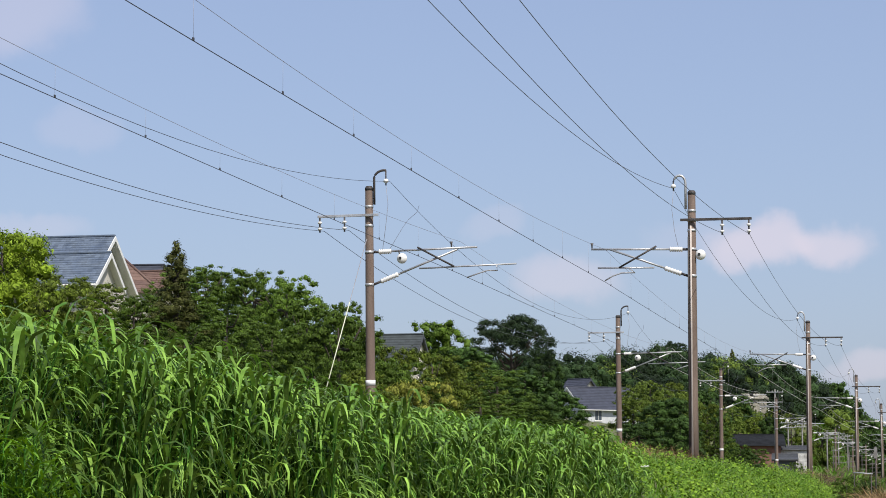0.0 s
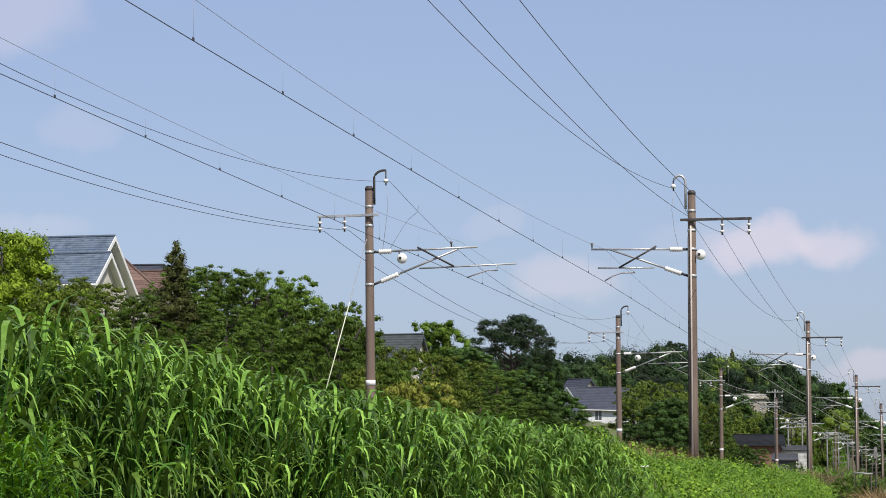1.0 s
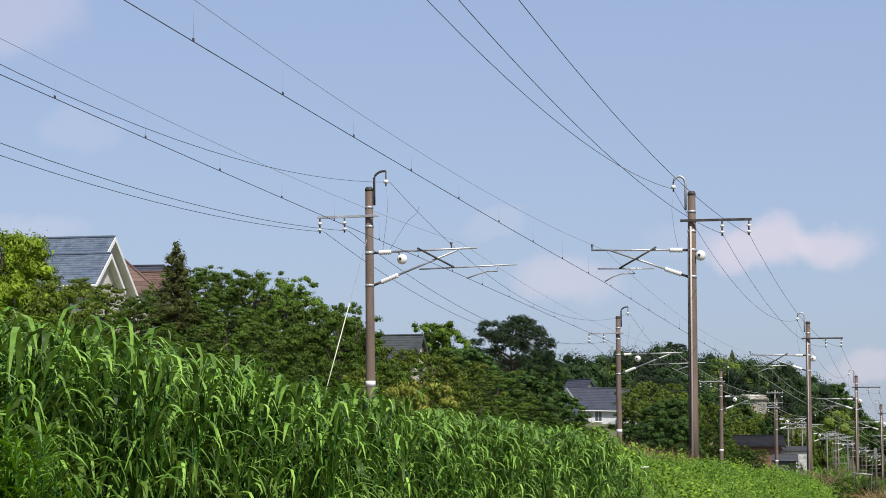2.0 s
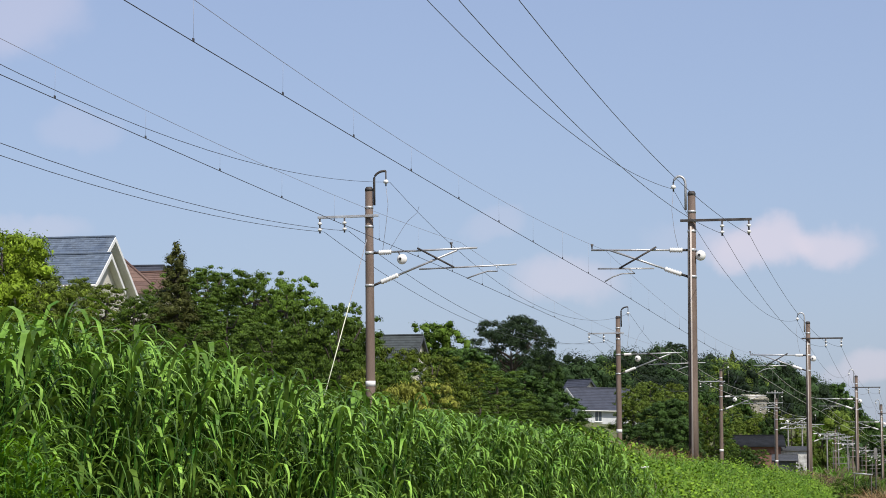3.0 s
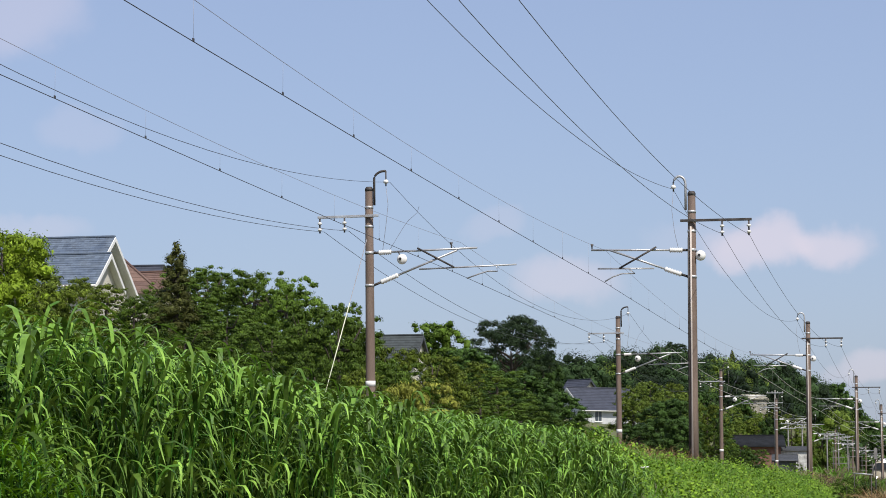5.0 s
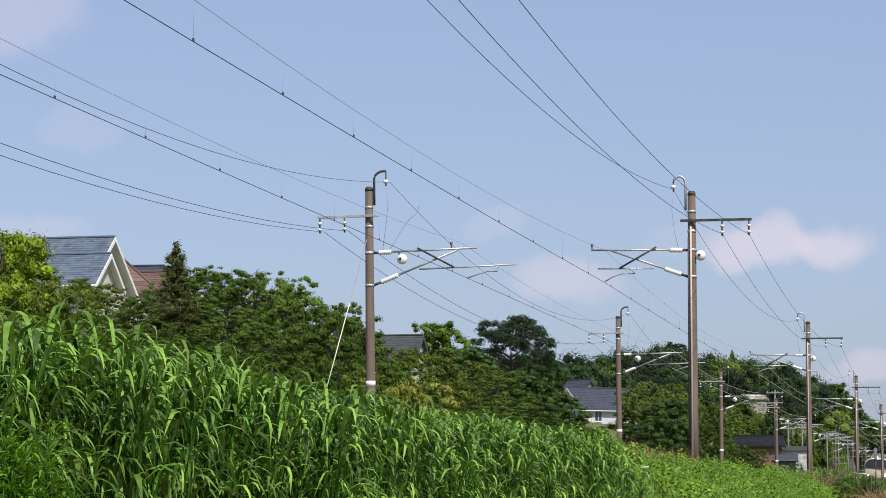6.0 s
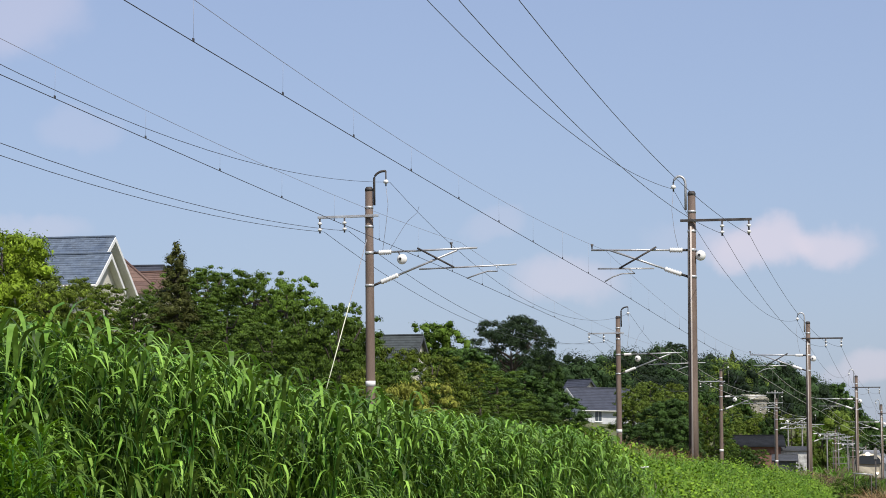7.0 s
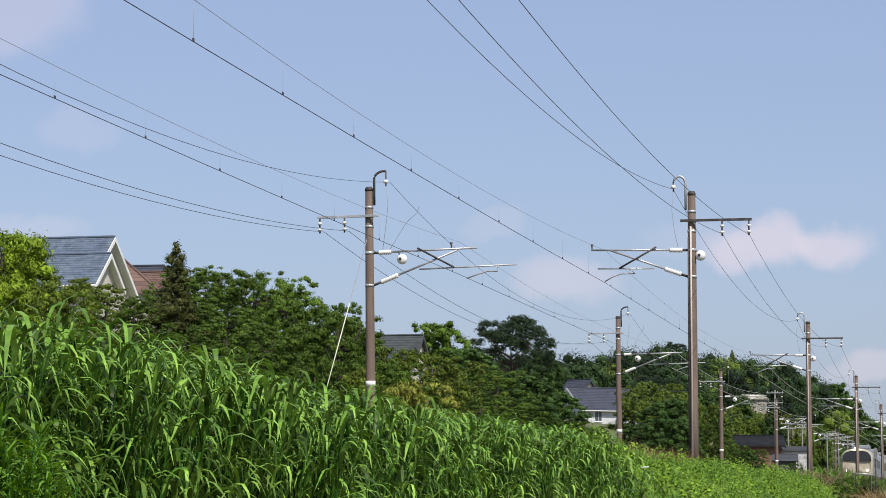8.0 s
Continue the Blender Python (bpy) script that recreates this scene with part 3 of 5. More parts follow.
def plant_trees():
    kinds = {}

    def put(key, px, py, m_scale, turn, label, squash=1.0, group="trees beyond the tracks", category="tree", sink=0.3):
        maker, used = kinds[key]
        z = ground_z(px, py) - sink
        m = Matrix.Translation((px, py, z)) @ Euler((0, 0, radians(turn))).to_matrix().to_4x4()
        if not used:
            ob = maker
            ob.matrix_basis = m
            kinds[key] = (maker, True)
        else:
            ob = copy_thing(maker, m)
        ob.scale = (m_scale, m_scale, m_scale * squash)
        tagged(ob, label, category, group)

    def kind(key, *args):
        kinds[key] = (build_tree(*args), False)

    kind("bright", 11, 4.2, 2.0, 0.085, M_LEAF["bright"], 32000, "domed")
    kind("layer", 12, 6.0, 3.4, 0.095, M_LEAF["mid"], 25000, "layered")
    kind("layer2", 22, 6.0, 3.2, 0.100, M_LEAF["deep"], 19000, "layered")
    kind("olive", 13, 5.0, 2.6, 0.100, M_LEAF["olive"], 16000)
    kind("dark", 14, 8.0, 3.6, 0.18, M_LEAF["full"], 15000, "domed")
    kind("cone", 15, 6.5, 1.6, 0.085, M_LEAF["russet"], 15000, "cone")
    kind("pine", 26, 13.0, 6.2, 0.21, M_LEAF["dark"], 26000, "umbrella")
    kind("light", 18, 5.0, 2.6, 0.13, M_LEAF["woodlight"], 12000)
    kind("dome", 41, 8.0, 3.6, 0.15, M_LEAF["mid"], 15000, "domed")
    kind("gold", 17, 2.2, 1.3, 0.065, M_LEAF["gold"], 8000)
    kind("far olive", 33, 5.0, 2.6, 0.20, M_LEAF["olive"], 5500)
    kind("far dark", 34, 8.0, 3.6, 0.30, M_LEAF["full"], 6500, "domed")
    kind("far light", 38, 5.0, 2.6, 0.20, M_LEAF["woodlight"], 5500)
    for key, px, py, *rest in TREES:
        put("far " + key if py > 260 and "far " + key in kinds else key, px, py, *rest)


TREES = [
    ("light", -30.2, 342.0, 0.62, 40, "light yellow-green bushy tree below the wood", 1.0),
    ("dark", -28.7, 338.0, 0.36, 15, "dark green full-crowned tree", 1.0),
    ("dark", -29.5, 339.5, 0.52, 0, "dark green full-crowned tree", 1.40),
    ("dark", -27.7, 364.5, 0.51, 73, "dark green full-crowned tree", 1.40),
    ("olive", -29.1, 339.7, 0.71, 146, "olive-green bushy tree behind the masts", 1.40),
    ("light", -27.1, 336.2, 0.65, 219, "light yellow-green bushy tree below the wood", 1.32),
    ("layer2", -16.0, 242.8, 0.39, 292, "deep green broadleaf tree with open layered crown", 1.40),
    ("layer2", -17.7, 124.3, 0.30, 5, "deep green broadleaf tree with open layered crown", 1.40),
    ("layer2", -18.1, 121.1, 0.31, 78, "deep green broadleaf tree with open layered crown", 1.40),
    ("dark", -24.6, 168.9, 0.23, 151, "dark green full-crowned tree", 0.75),
    ("layer2", -3.8, 93.6, 0.30, 224, "deep green broadleaf tree with open layered crown", 1.40),
    ("layer2", -4.1, 89.5, 0.26, 297, "deep green broadleaf tree with open layered crown", 1.40),
    ("dark", -3.4, 91.6, 0.22, 10, "dark green full-crowned tree", 1.40),
    ("layer2", -20.6, 139.1, 0.31, 83, "deep green broadleaf tree with open layered crown", 1.40),
    ("olive", -25.2, 337.6, 0.79, 156, "olive-green bushy tree behind the masts", 1.40),
    ("light", -20.7, 333.7, 0.80, 229, "light yellow-green bushy tree below the wood", 1.20),
    ("light", -19.6, 354.5, 1.04, 302, "light yellow-green bushy tree below the wood", 1.40),
    ("light", -17.5, 344.8, 0.70, 15, "light yellow-green bushy tree below the wood", 1.10),
    ("dark", -23.4, 424.8, 0.80, 88, "dark green full-crowned tree", 1.17),
    ("dark", -21.3, 430.6, 0.86, 161, "dark green full-crowned tree", 1.40),
    ("dark", -23.7, 404.6, 0.58, 234, "dark green full-crowned tree", 0.75),
    ("dark", -20.1, 446.3, 1.01, 307, "dark green full-crowned tree", 1.40),
    ("olive", -26.5, 322.1, 0.85, 20, "olive-green bushy tree behind the masts", 1.01),
    ("light", -27.2, 301.4, 0.79, 93, "light yellow-green bushy tree below the wood", 1.01),
    ("dark", -23.6, 312.4, 0.59, 166, "dark green full-crowned tree", 1.25),
    ("olive", -22.5, 333.2, 0.92, 239, "olive-green bushy tree behind the masts", 1.40),
    ("dark", -17.6, 201.3, 0.51, 312, "dark green full-crowned tree", 0.96),
    ("dark", -20.2, 216.0, 0.41, 25, "dark green full-crowned tree", 1.27),
    ("layer2", -18.8, 231.8, 0.53, 98, "deep green broadleaf tree with open layered crown", 1.40),
    ("light", -30.6, 336.4, 0.67, 171, "light yellow-green bushy tree below the wood", 1.20),
    ("olive", -22.3, 60.6, 0.45, 244, "olive-green bushy tree behind the masts", 1.00),
    ("layer2", -21.4, 62.8, 0.36, 317, "deep green broadleaf tree with open layered crown", 1.28),
    ("olive", -22.8, 58.4, 0.41, 30, "olive-green bushy tree behind the masts", 0.89),
    ("layer2", -19.8, 67.3, 0.43, 103, "deep green broadleaf tree with open layered crown", 1.35),
    ("layer2", -18.5, 69.6, 0.48, 176, "deep green broadleaf tree with open layered crown", 1.40),
    ("olive", -17.6, 71.9, 0.55, 249, "olive-green bushy tree behind the masts", 1.40),
    ("bright", -23.8, 58.6, 0.86, 322, "bright yellow-green broadleaf tree at the edge of the cutting", 1.05),
    ("bright", -25.4, 59.7, 0.62, 35, "bright yellow-green broadleaf tree at the edge of the cutting", 1.19),
    ("olive", -21.6, 56.5, 0.52, 108, "olive-green bushy tree behind the masts", 1.30),
    ("olive", -27.0, 71.6, 0.50, 181, "olive-green bushy tree behind the masts", 1.00),
    ("olive", -27.1, 75.7, 0.57, 254, "olive-green bushy tree behind the masts", 0.86),
    ("layer", -24.3, 70.3, 0.35, 327, "mid-green broadleaf tree with layered sprays", 1.34),
    ("cone", -24.9, 76.1, 0.86, 40, "dark spiky conifer with ragged tip", 0.81),
    ("layer", -27.5, 87.8, 0.59, 113, "mid-green broadleaf tree with layered sprays", 1.18),
    ("layer", -24.7, 84.4, 0.56, 186, "mid-green broadleaf tree with layered sprays", 1.44),
    ("layer2", -23.3, 76.6, 0.55, 259, "deep green broadleaf tree with open layered crown", 1.04),
    ("layer", -23.0, 82.7, 0.58, 332, "mid-green broadleaf tree with layered sprays", 1.50),
    ("layer", -20.8, 77.2, 0.60, 45, "mid-green broadleaf tree with layered sprays", 1.45),
    ("layer", -19.3, 75.5, 0.65, 118, "mid-green broadleaf tree with layered sprays", 1.52),
    ("layer2", -20.8, 73.1, 0.55, 191, "deep green broadleaf tree with open layered crown", 1.23),
    ("layer2", -22.2, 68.8, 0.44, 264, "deep green broadleaf tree with open layered crown", 1.08),
    ("layer2", -23.8, 94.8, 0.38, 337, "slim deep green broadleaf tree with open layered crown", 2.1),
    ("layer2", -22.6, 92.2, 0.48, 50, "deep green broadleaf tree with open layered crown", 1.29),
    ("olive", -20.7, 89.5, 0.63, 123, "olive-green bushy tree behind the masts", 1.40),
    ("olive", -20.6, 95.7, 0.74, 196, "olive-green bushy tree behind the masts", 1.25),
    ("layer", -19.1, 81.7, 0.56, 269, "mid-green broadleaf tree with layered sprays", 1.40),
    ("olive", -21.8, 107.8, 0.83, 342, "olive-green bushy tree behind the masts", 1.00),
    ("layer2", -18.2, 82.0, 0.49, 55, "deep green broadleaf tree with open layered crown", 1.40),
    ("gold", -17.9, 78.0, 1.18, 128, "low bush with golden yellow leaves", 1.40),
    ("gold", -18.1, 82.0, 1.32, 201, "low bush with golden yellow leaves", 1.40),
    ("dome", -45.0, 210.0, 0.94, 274, "light green round-crowned tree behind a grey roof", 1.0),
    ("dark", -29.3, 146.9, 0.62, 347, "dark green full-crowned tree", 0.80),
    ("pine", -41.1, 225.8, 0.70, 60, "tall dark umbrella-crowned tree with bare limbs", 1.05),
    ("dark", -39.9, 236.6, 0.62, 133, "dark green full-crowned tree", 1.40),
    ("layer2", -24.0, 127.8, 0.81, 206, "deep green broadleaf tree with open layered crown", 0.75),
    ("dark", -24.3, 137.9, 0.63, 279, "dark green full-crowned tree", 0.75),
    ("dark", -24.0, 148.3, 0.53, 352, "dark green full-crowned tree", 0.75),
    ("layer2", -20.1, 103.1, 0.68, 65, "deep green broadleaf tree with open layered crown", 0.86),
    ("layer2", -19.3, 108.5, 0.63, 138, "deep green broadleaf tree with open layered crown", 1.02),
    ("layer2", -18.4, 116.9, 0.44, 211, "deep green broadleaf tree with open layered crown", 1.40),
    ("light", -29.1, 233.9, 0.95, 284, "light yellow-green bushy tree below the wood", 1.25),
    ("light", -29.4, 223.8, 0.90, 357, "light yellow-green bushy tree below the wood", 1.15),
    ("olive", -28.7, 249.2, 1.00, 70, "olive-green bushy tree behind the masts", 1.35),
    ("dark", -22.3, 189.7, 0.79, 143, "dark green full-crowned tree", 0.85),
    ("dark", -20.6, 159.5, 0.51, 216, "dark green full-crowned tree", 0.86),
    ("dark", -20.2, 180.0, 0.57, 289, "dark green full-crowned tree", 1.05),
    ("olive", -20.3, 200.3, 0.96, 2, "olive-green bushy tree behind the masts", 1.40),
    ("layer2", -18.8, 190.6, 0.69, 75, "deep green broadleaf tree with open layered crown", 1.40),
    ("layer2", -15.5, 176.1, 0.44, 148, "deep green broadleaf tree with open layered crown", 1.40),
    ("dark", -28.7, 280.0, 0.80, 221, "dark green full-crowned tree", 1.05),
    ("light", -23.8, 214.9, 0.87, 294, "light yellow-green bushy tree below the wood", 1.40),
    ("layer2", -28.6, 94.0, 0.62, 15, "deep green broadleaf tree with open layered crown", 1.10),
    ("layer2", -29.8, 92.0, 0.58, 195, "deep green broadleaf tree with open layered crown", 1.05),
    ("layer2", -26.0, 92.0, 0.60, 75, "deep green broadleaf tree with open layered crown", 1.10),
    ("layer", -22.7, 90.0, 0.55, 25, "mid-green broadleaf tree with layered sprays", 1.30),
    ("layer2", -21.6, 84.0, 0.46, 145, "deep green broadleaf tree with open layered crown", 1.30),
    ("cone", -38.9, 428.0, 1.45, 70, "dark spiky conifer on the wooded hill", 1.0),
    ("cone", -41.4, 430.0, 1.25, 130, "dark spiky conifer on the wooded hill", 1.0),
    ("pine", -47.8, 420.0, 0.52, 200, "tall dark umbrella-crowned tree with bare limbs", 1.35),
    ("dark", -17.6, 470.0, 1.55, 20, "dark green full-crowned tree", 1.1),
    ("dark", -19.5, 505.0, 1.45, 120, "dark green full-crowned tree", 1.15),
    ("dark", -18.8, 545.0, 1.70, 220, "dark green full-crowned tree", 1.1),
    ("dark", -18.0, 600.0, 1.75, 300, "dark green full-crowned tree", 1.15),
    ("dark", -24.0, 560.0, 1.60, 60, "dark green full-crowned tree", 1.2),
]


plant_trees()


def build_forest():
    """Wooded hill beyond the houses: crowns of leaf sprays, uneven in size and tone."""
    rng = np.random.default_rng(5)
    sets = {"wood": [], "dark": [], "woodlight": []}
    for k in range(460):
        y = 300 + 150 * rng.random()
        x = -19 - 66 * rng.random() ** 1.15
        if (y < 345 and x > -34) or (y < 350 and -62 < x < -40) or (y < 356 and -36 < x < -26) or (x > -24 and y < 400):
            continue
        s = 2.4 + 2.4 * rng.random()
        h = 5.0 + 3.5 * rng.random()
        z = ground_z(x, y)
        key = ("wood", "dark", "wood", "woodlight", "wood", "wood", "dark", "wood")[int(rng.integers(8))]
        for j in range(9):
            a = 2.4 * j + k
            t = j / 8
            r = s * 0.62 * math.sqrt(1.02 - t * t)
            b = s * (0.42 + 0.22 * rng.random() - 0.12 * t)
            sets[key].append((x + math.cos(a) * r, y + math.sin(a) * r, z + h * (0.26 + 0.60 * t), b, b, b * 0.85))
    for key, lobes in sets.items():
        v, f = foliage(rng, lobes, 125 * len(lobes), 0.27, 0.66, 0.01, 0.5)
        tagged(new("forest", mesh_from("forest", v, f, [M_LEAF[key]])), "dense green woodland covering a hillside", "forest", kind="stuff")


build_forest()


# ---- tall grass along the bank ----
def blade(verts, faces, root, heading, length, width, lift, bend, steps=7, twist=0.0, turn_at=0.12, over=0.55):
    """One arching leaf: leaves the stem upwards, bends over and hangs at the tip."""
    p = np.array(root, dtype=float)
    out = np.array([math.cos(heading), math.sin(heading), 0.0])
    side = np.array([-out[1], out[0], 0.0])
    ang = lift
    start = len(verts)
    for k in range(steps + 1):
        t = k / steps
        w = width * (0.55 + 0.9 * t if t < 0.4 else 0.91 * (1 - ((t - 0.4) / 0.6) ** 1.6) + 0.02)
        s = side * math.cos(twist * t) + np.array([0, 0, 1]) * math.sin(twist * t)
        fold = np.array([0, 0, 0.12 * w])
        verts.append(p + s * w * 0.5 + fold)
        verts.append(p - s * w * 0.5 + fold)
        if k < steps:
            p = p + (out * math.cos(ang) + np.array([0, 0, math.sin(ang)])) * length / steps
            ang = lift - bend * smooth01((t + 0.5 / steps - turn_at) / over)
    for k in range(steps):
        a = start + 2 * k
        faces.append((a, a + 1, a + 3, a + 2))


def grass_clump(seed, count, radius, tall):
    rng = np.random.default_rng(seed)
    verts, faces, which = [], [], []
    for k in range(count):
        a, r = rng.random() * 6.283, radius * math.sqrt(rng.random())
        base = np.array([math.cos(a) * r, math.sin(a) * r, -0.15])
        h = tall * (0.72 + 0.36 * rng.random())
        tilt = rng.normal(size=2) * 0.09 + np.array([0.05, 0.0])
        top = base + np.array([tilt[0] * h, tilt[1] * h, h])
        n0 = len(verts)
        for t, w in ((0.0, 0.008), (0.5, 0.006), (0.92, 0.003)):
            q = base + (top - base) * t
            for b in range(3):
                verts.append(q + w * np.array([math.cos(2.094 * b), math.sin(2.094 * b), 0]))
        for lv in range(2):
            for b in range(3):
                faces.append((n0 + lv * 3 + b, n0 + lv * 3 + (b + 1) % 3, n0 + lv * 3 + 3 + (b + 1) % 3, n0 + lv * 3 + 3 + b))
                which.append(1)
        nleaf = int(rng.integers(8, 13))
        for j in range(nleaf):
            t = 0.22 + 0.74 * (j + rng.random() * 0.6) / nleaf
            f0 = len(faces)
            blade(verts, faces, base + (top - base) * min(t, 0.97), -0.35 + 1.15 * rng.normal(), (0.30 + 0.36 * rng.random()), 0.019 + 0.023 * rng.random(),
                  1.08 + 0.36 * rng.random(), 1.95 + 0.9 * rng.random(), 7, rng.normal() * 0.55, -0.08 + 0.28 * rng.random(), 0.62)
            which += [0] * (len(faces) - f0)
    return mesh_from("grass_clump", verts, faces, [M_BLADE, M_STEM], which, smooth=True)


GRASS = []


def plant_grass():
    rng = np.random.default_rng(8)
    shapes = [grass_clump(40 + i, 15, 0.40, 1.62) for i in range(6)]
    y = 9.4
    while y < 34.6:
        x = -5.85
        while x < -4.72:
            px, py = x + rng.normal() * 0.14, y + rng.normal() * 0.14
            crest = min(2.42, 1.5 + 0.92 * -px / 5.2) + 0.13 * (1 - smooth01((py - 14) / 8)) + 0.10 * noise.noise((px * 0.7, py * 0.45, 1.0)) - 0.3 * smooth01((px + 5.0) / 0.7) - 0.08 * math.exp(-((py - 22.0) / 4.0) ** 2)
            fade = 1.0 - 0.25 * smooth01((py - 33.0) / 1.8)
            ob = new("grass_clump", shapes[int(rng.integers(6))])
            s = (0.94 + 0.12 * rng.random()) * fade * (crest - ground_z(px, py)) / 1.62
            m = Matrix.LocRotScale((px, py, ground_z(px, py)), Euler((0, 0, rng.normal() * 0.5)), None)
            ob.matrix_basis = m
            ob.scale = (1, 1, s)
            tagged(ob, "tall bright green reed grass with arching leaves", "grass", "tall grass on the bank", "stuff")
            GRASS.append((ob, m))
            x += 0.29
        y += 0.44


plant_grass()


# ---- creeping vines over the bank further on ----
def build_vines():
    rng = np.random.default_rng(9)
    n = 160000
    y = 30 + 110 * rng.random(n) ** 1.5
    x = -6.9 + 5.6 * rng.random(n) - 0.3 * (y > 70)
    keep = (y > 36.0 + 0.8 * np.sin(3 * x)) & (x > -6.9)
    x, y = x[keep], y[keep]
    v, f = [], []
    for px, py in zip(x, y):
        mound = 0.32 + 0.46 * noise.noise((px * 1.1, py * 0.5, 3.0)) + 0.28 * noise.noise((px * 3.2, py * 1.6, 7.0))
        z = ground_z(px, py) + mound * (0.3 + 0.75 * rng.random()) + 0.02
        s = 0.022 + 0.034 * rng.random()
        a = rng.random() * 6.283
        nrm = Vector((rng.normal() * 0.75 + 0.25, rng.normal() * 0.75 - 0.5, 1.0)).normalized()
        al = Vector((math.cos(a), math.sin(a), 0)).cross(nrm).normalized()
        sd = nrm.cross(al)
        c = Vector((px, py, z))
        b = len(v)
        v += [c - al * s * 0.7, c + sd * s * 0.6 - nrm * s * 0.12, c + al * s * 0.8 - nrm * s * 0.2, c - sd * s * 0.6 - nrm * s * 0.12]
        f.append((b, b + 1, b + 2, b + 3))
    tagged(new("vines", mesh_from("vines", v, f, [M_VINE])), "dense bright green creeping vines over the railway bank", "vines", kind="stuff")


build_vines()


def feathery_weed(m, seed, label):
    """Leafy herb with many narrow leaves round upright stems."""
    rng = np.random.default_rng(seed)
    plant = thing("weed_plant", m, label, "plant", "leafy weeds at the foot of the grass")
    verts, faces = [], []
    bm = bmesh.new()
    for k in range(16):
        a, r = rng.random() * 6.283, 0.24 * math.sqrt(rng.random())
        base = np.array([math.cos(a) * r, math.sin(a) * r, -0.1])
        h = 1.08 + 0.3 * rng.random()
        top = base + np.array([rng.normal() * 0.08, rng.normal() * 0.08, h])
        add_tube(bm, [base, top], [0.006, 0.003], 5)
        for j in range(56):
            t = 0.3 + 0.7 * j / 56
            blade(verts, faces, base + (top - base) * t, rng.random() * 6.283, 0.08 + 0.12 * rng.random(), 0.011 + 0.010 * rng.random(), 0.1 + 0.9 * rng.random(), 0.6 + 0.9 * rng.random(), 4, rng.normal() * 0.5)
    part("stalk", bm, M_STEM, plant)
    part("foliage", mesh_from("foliage", verts, faces, [M_WEED]), None, plant)
    return plant


WEEDS = []


def plant_weeds():
    first = None
    for x, y, r in ((-4.25, 10.5, 0), (-4.17, 10.75, 80), (-4.4, 10.95, 200)):
        m = pose(x, y, ground_z(x, y), 0, 0, r)
        if first is None:
            first = ob = feathery_weed(m, 71, "light green feathery leafed weed beside tall grass")
        else:
            ob = copy_thing(first, m)
        WEEDS.append((ob, m))


plant_weeds()


def white_flower(m):
    """Flat head of small white florets on a thin stem among the vines."""
    ob = thing("white_flower", m, "small white flower head among green vines", "flower")
    part("stem", tube([(0, 0, 0), (0.01, 0, 0.3)], 0.006, 6), M_STEM, ob)
    rng = np.random.default_rng(3)
    for k in range(14):
        a, r = 2.4 * k, 0.018 * math.sqrt(k)
        bm = bmesh.new()
        bmesh.ops.create_icosphere(bm, subdivisions=1, radius=0.018, matrix=Matrix.Translation((0.01 + math.cos(a) * r, math.sin(a) * r, 0.31 + 0.02 * rng.random())) @ Matrix.Diagonal((1, 1, 0.6, 1)))
        part("floret", bm, M_WHITE, ob)


white_flower(pose(-5.34, 42.0, ground_z(-5.34, 42.0) + 0.18))

# ---- houses beyond the tracks ----
M_SLATE = material("blue_grey_slate", (0.125, 0.155, 0.20), 0.55, vary=0.15, scale=1.5, fine=9, bump=0.3, second=(0.075, 0.10, 0.145), island=0.2)
M_BROWNTILE = material("brown_roof_tile", (0.150, 0.092, 0.070), 0.7, vary=0.2, scale=1.5, fine=9, bump=0.3, second=(0.11, 0.062, 0.05), island=0.18)
M_DARKTILE = material("dark_grey_roof", (0.05, 0.055, 0.075), 0.55, vary=0.15, scale=1.5, fine=9, bump=0.3, island=0.12)
M_GREYROOF = material("grey_green_roof", (0.05, 0.06, 0.062), 0.8, vary=0.15, scale=1.5, fine=9, bump=0.3, island=0.12)
M_PEELING = material("peeling_white_wall", (0.60, 0.60, 0.57), 0.9, vary=0.2, scale=1.3, fine=9, second=(0.22, 0.21, 0.20))
M_CHARCOAL = material("charcoal_roof", (0.022, 0.024, 0.028), 0.8, vary=0.15, scale=1.5, fine=9, bump=0.3, island=0.15, spec=0.12)
M_STUCCO = material("cream_stucco", (0.56, 0.53, 0.46), 0.9, vary=0.08, scale=1.5, fine=30)
M_CLAD = material("white_cladding", (0.56, 0.57, 0.58), 0.8, vary=0.08, scale=1.2, fine=25)
M_REDWALL = material("reddish_board_wall", (0.22, 0.11, 0.085), 0.85, vary=0.2, scale=1.5, fine=25)
M_PANE = material("window_pane", (0.06, 0.075, 0.09), 0.12, vary=0.1, bump=0.0)
M_OLDWALL = material("weathered_pale_concrete", (0.40, 0.37, 0.30), 0.9, vary=0.18, scale=0.8, fine=12, second=(0.25, 0.235, 0.19))
M_GREYCLAD = material("corrugated_grey", (0.085, 0.09, 0.10), 0.65, metal=0.3, vary=0.15)


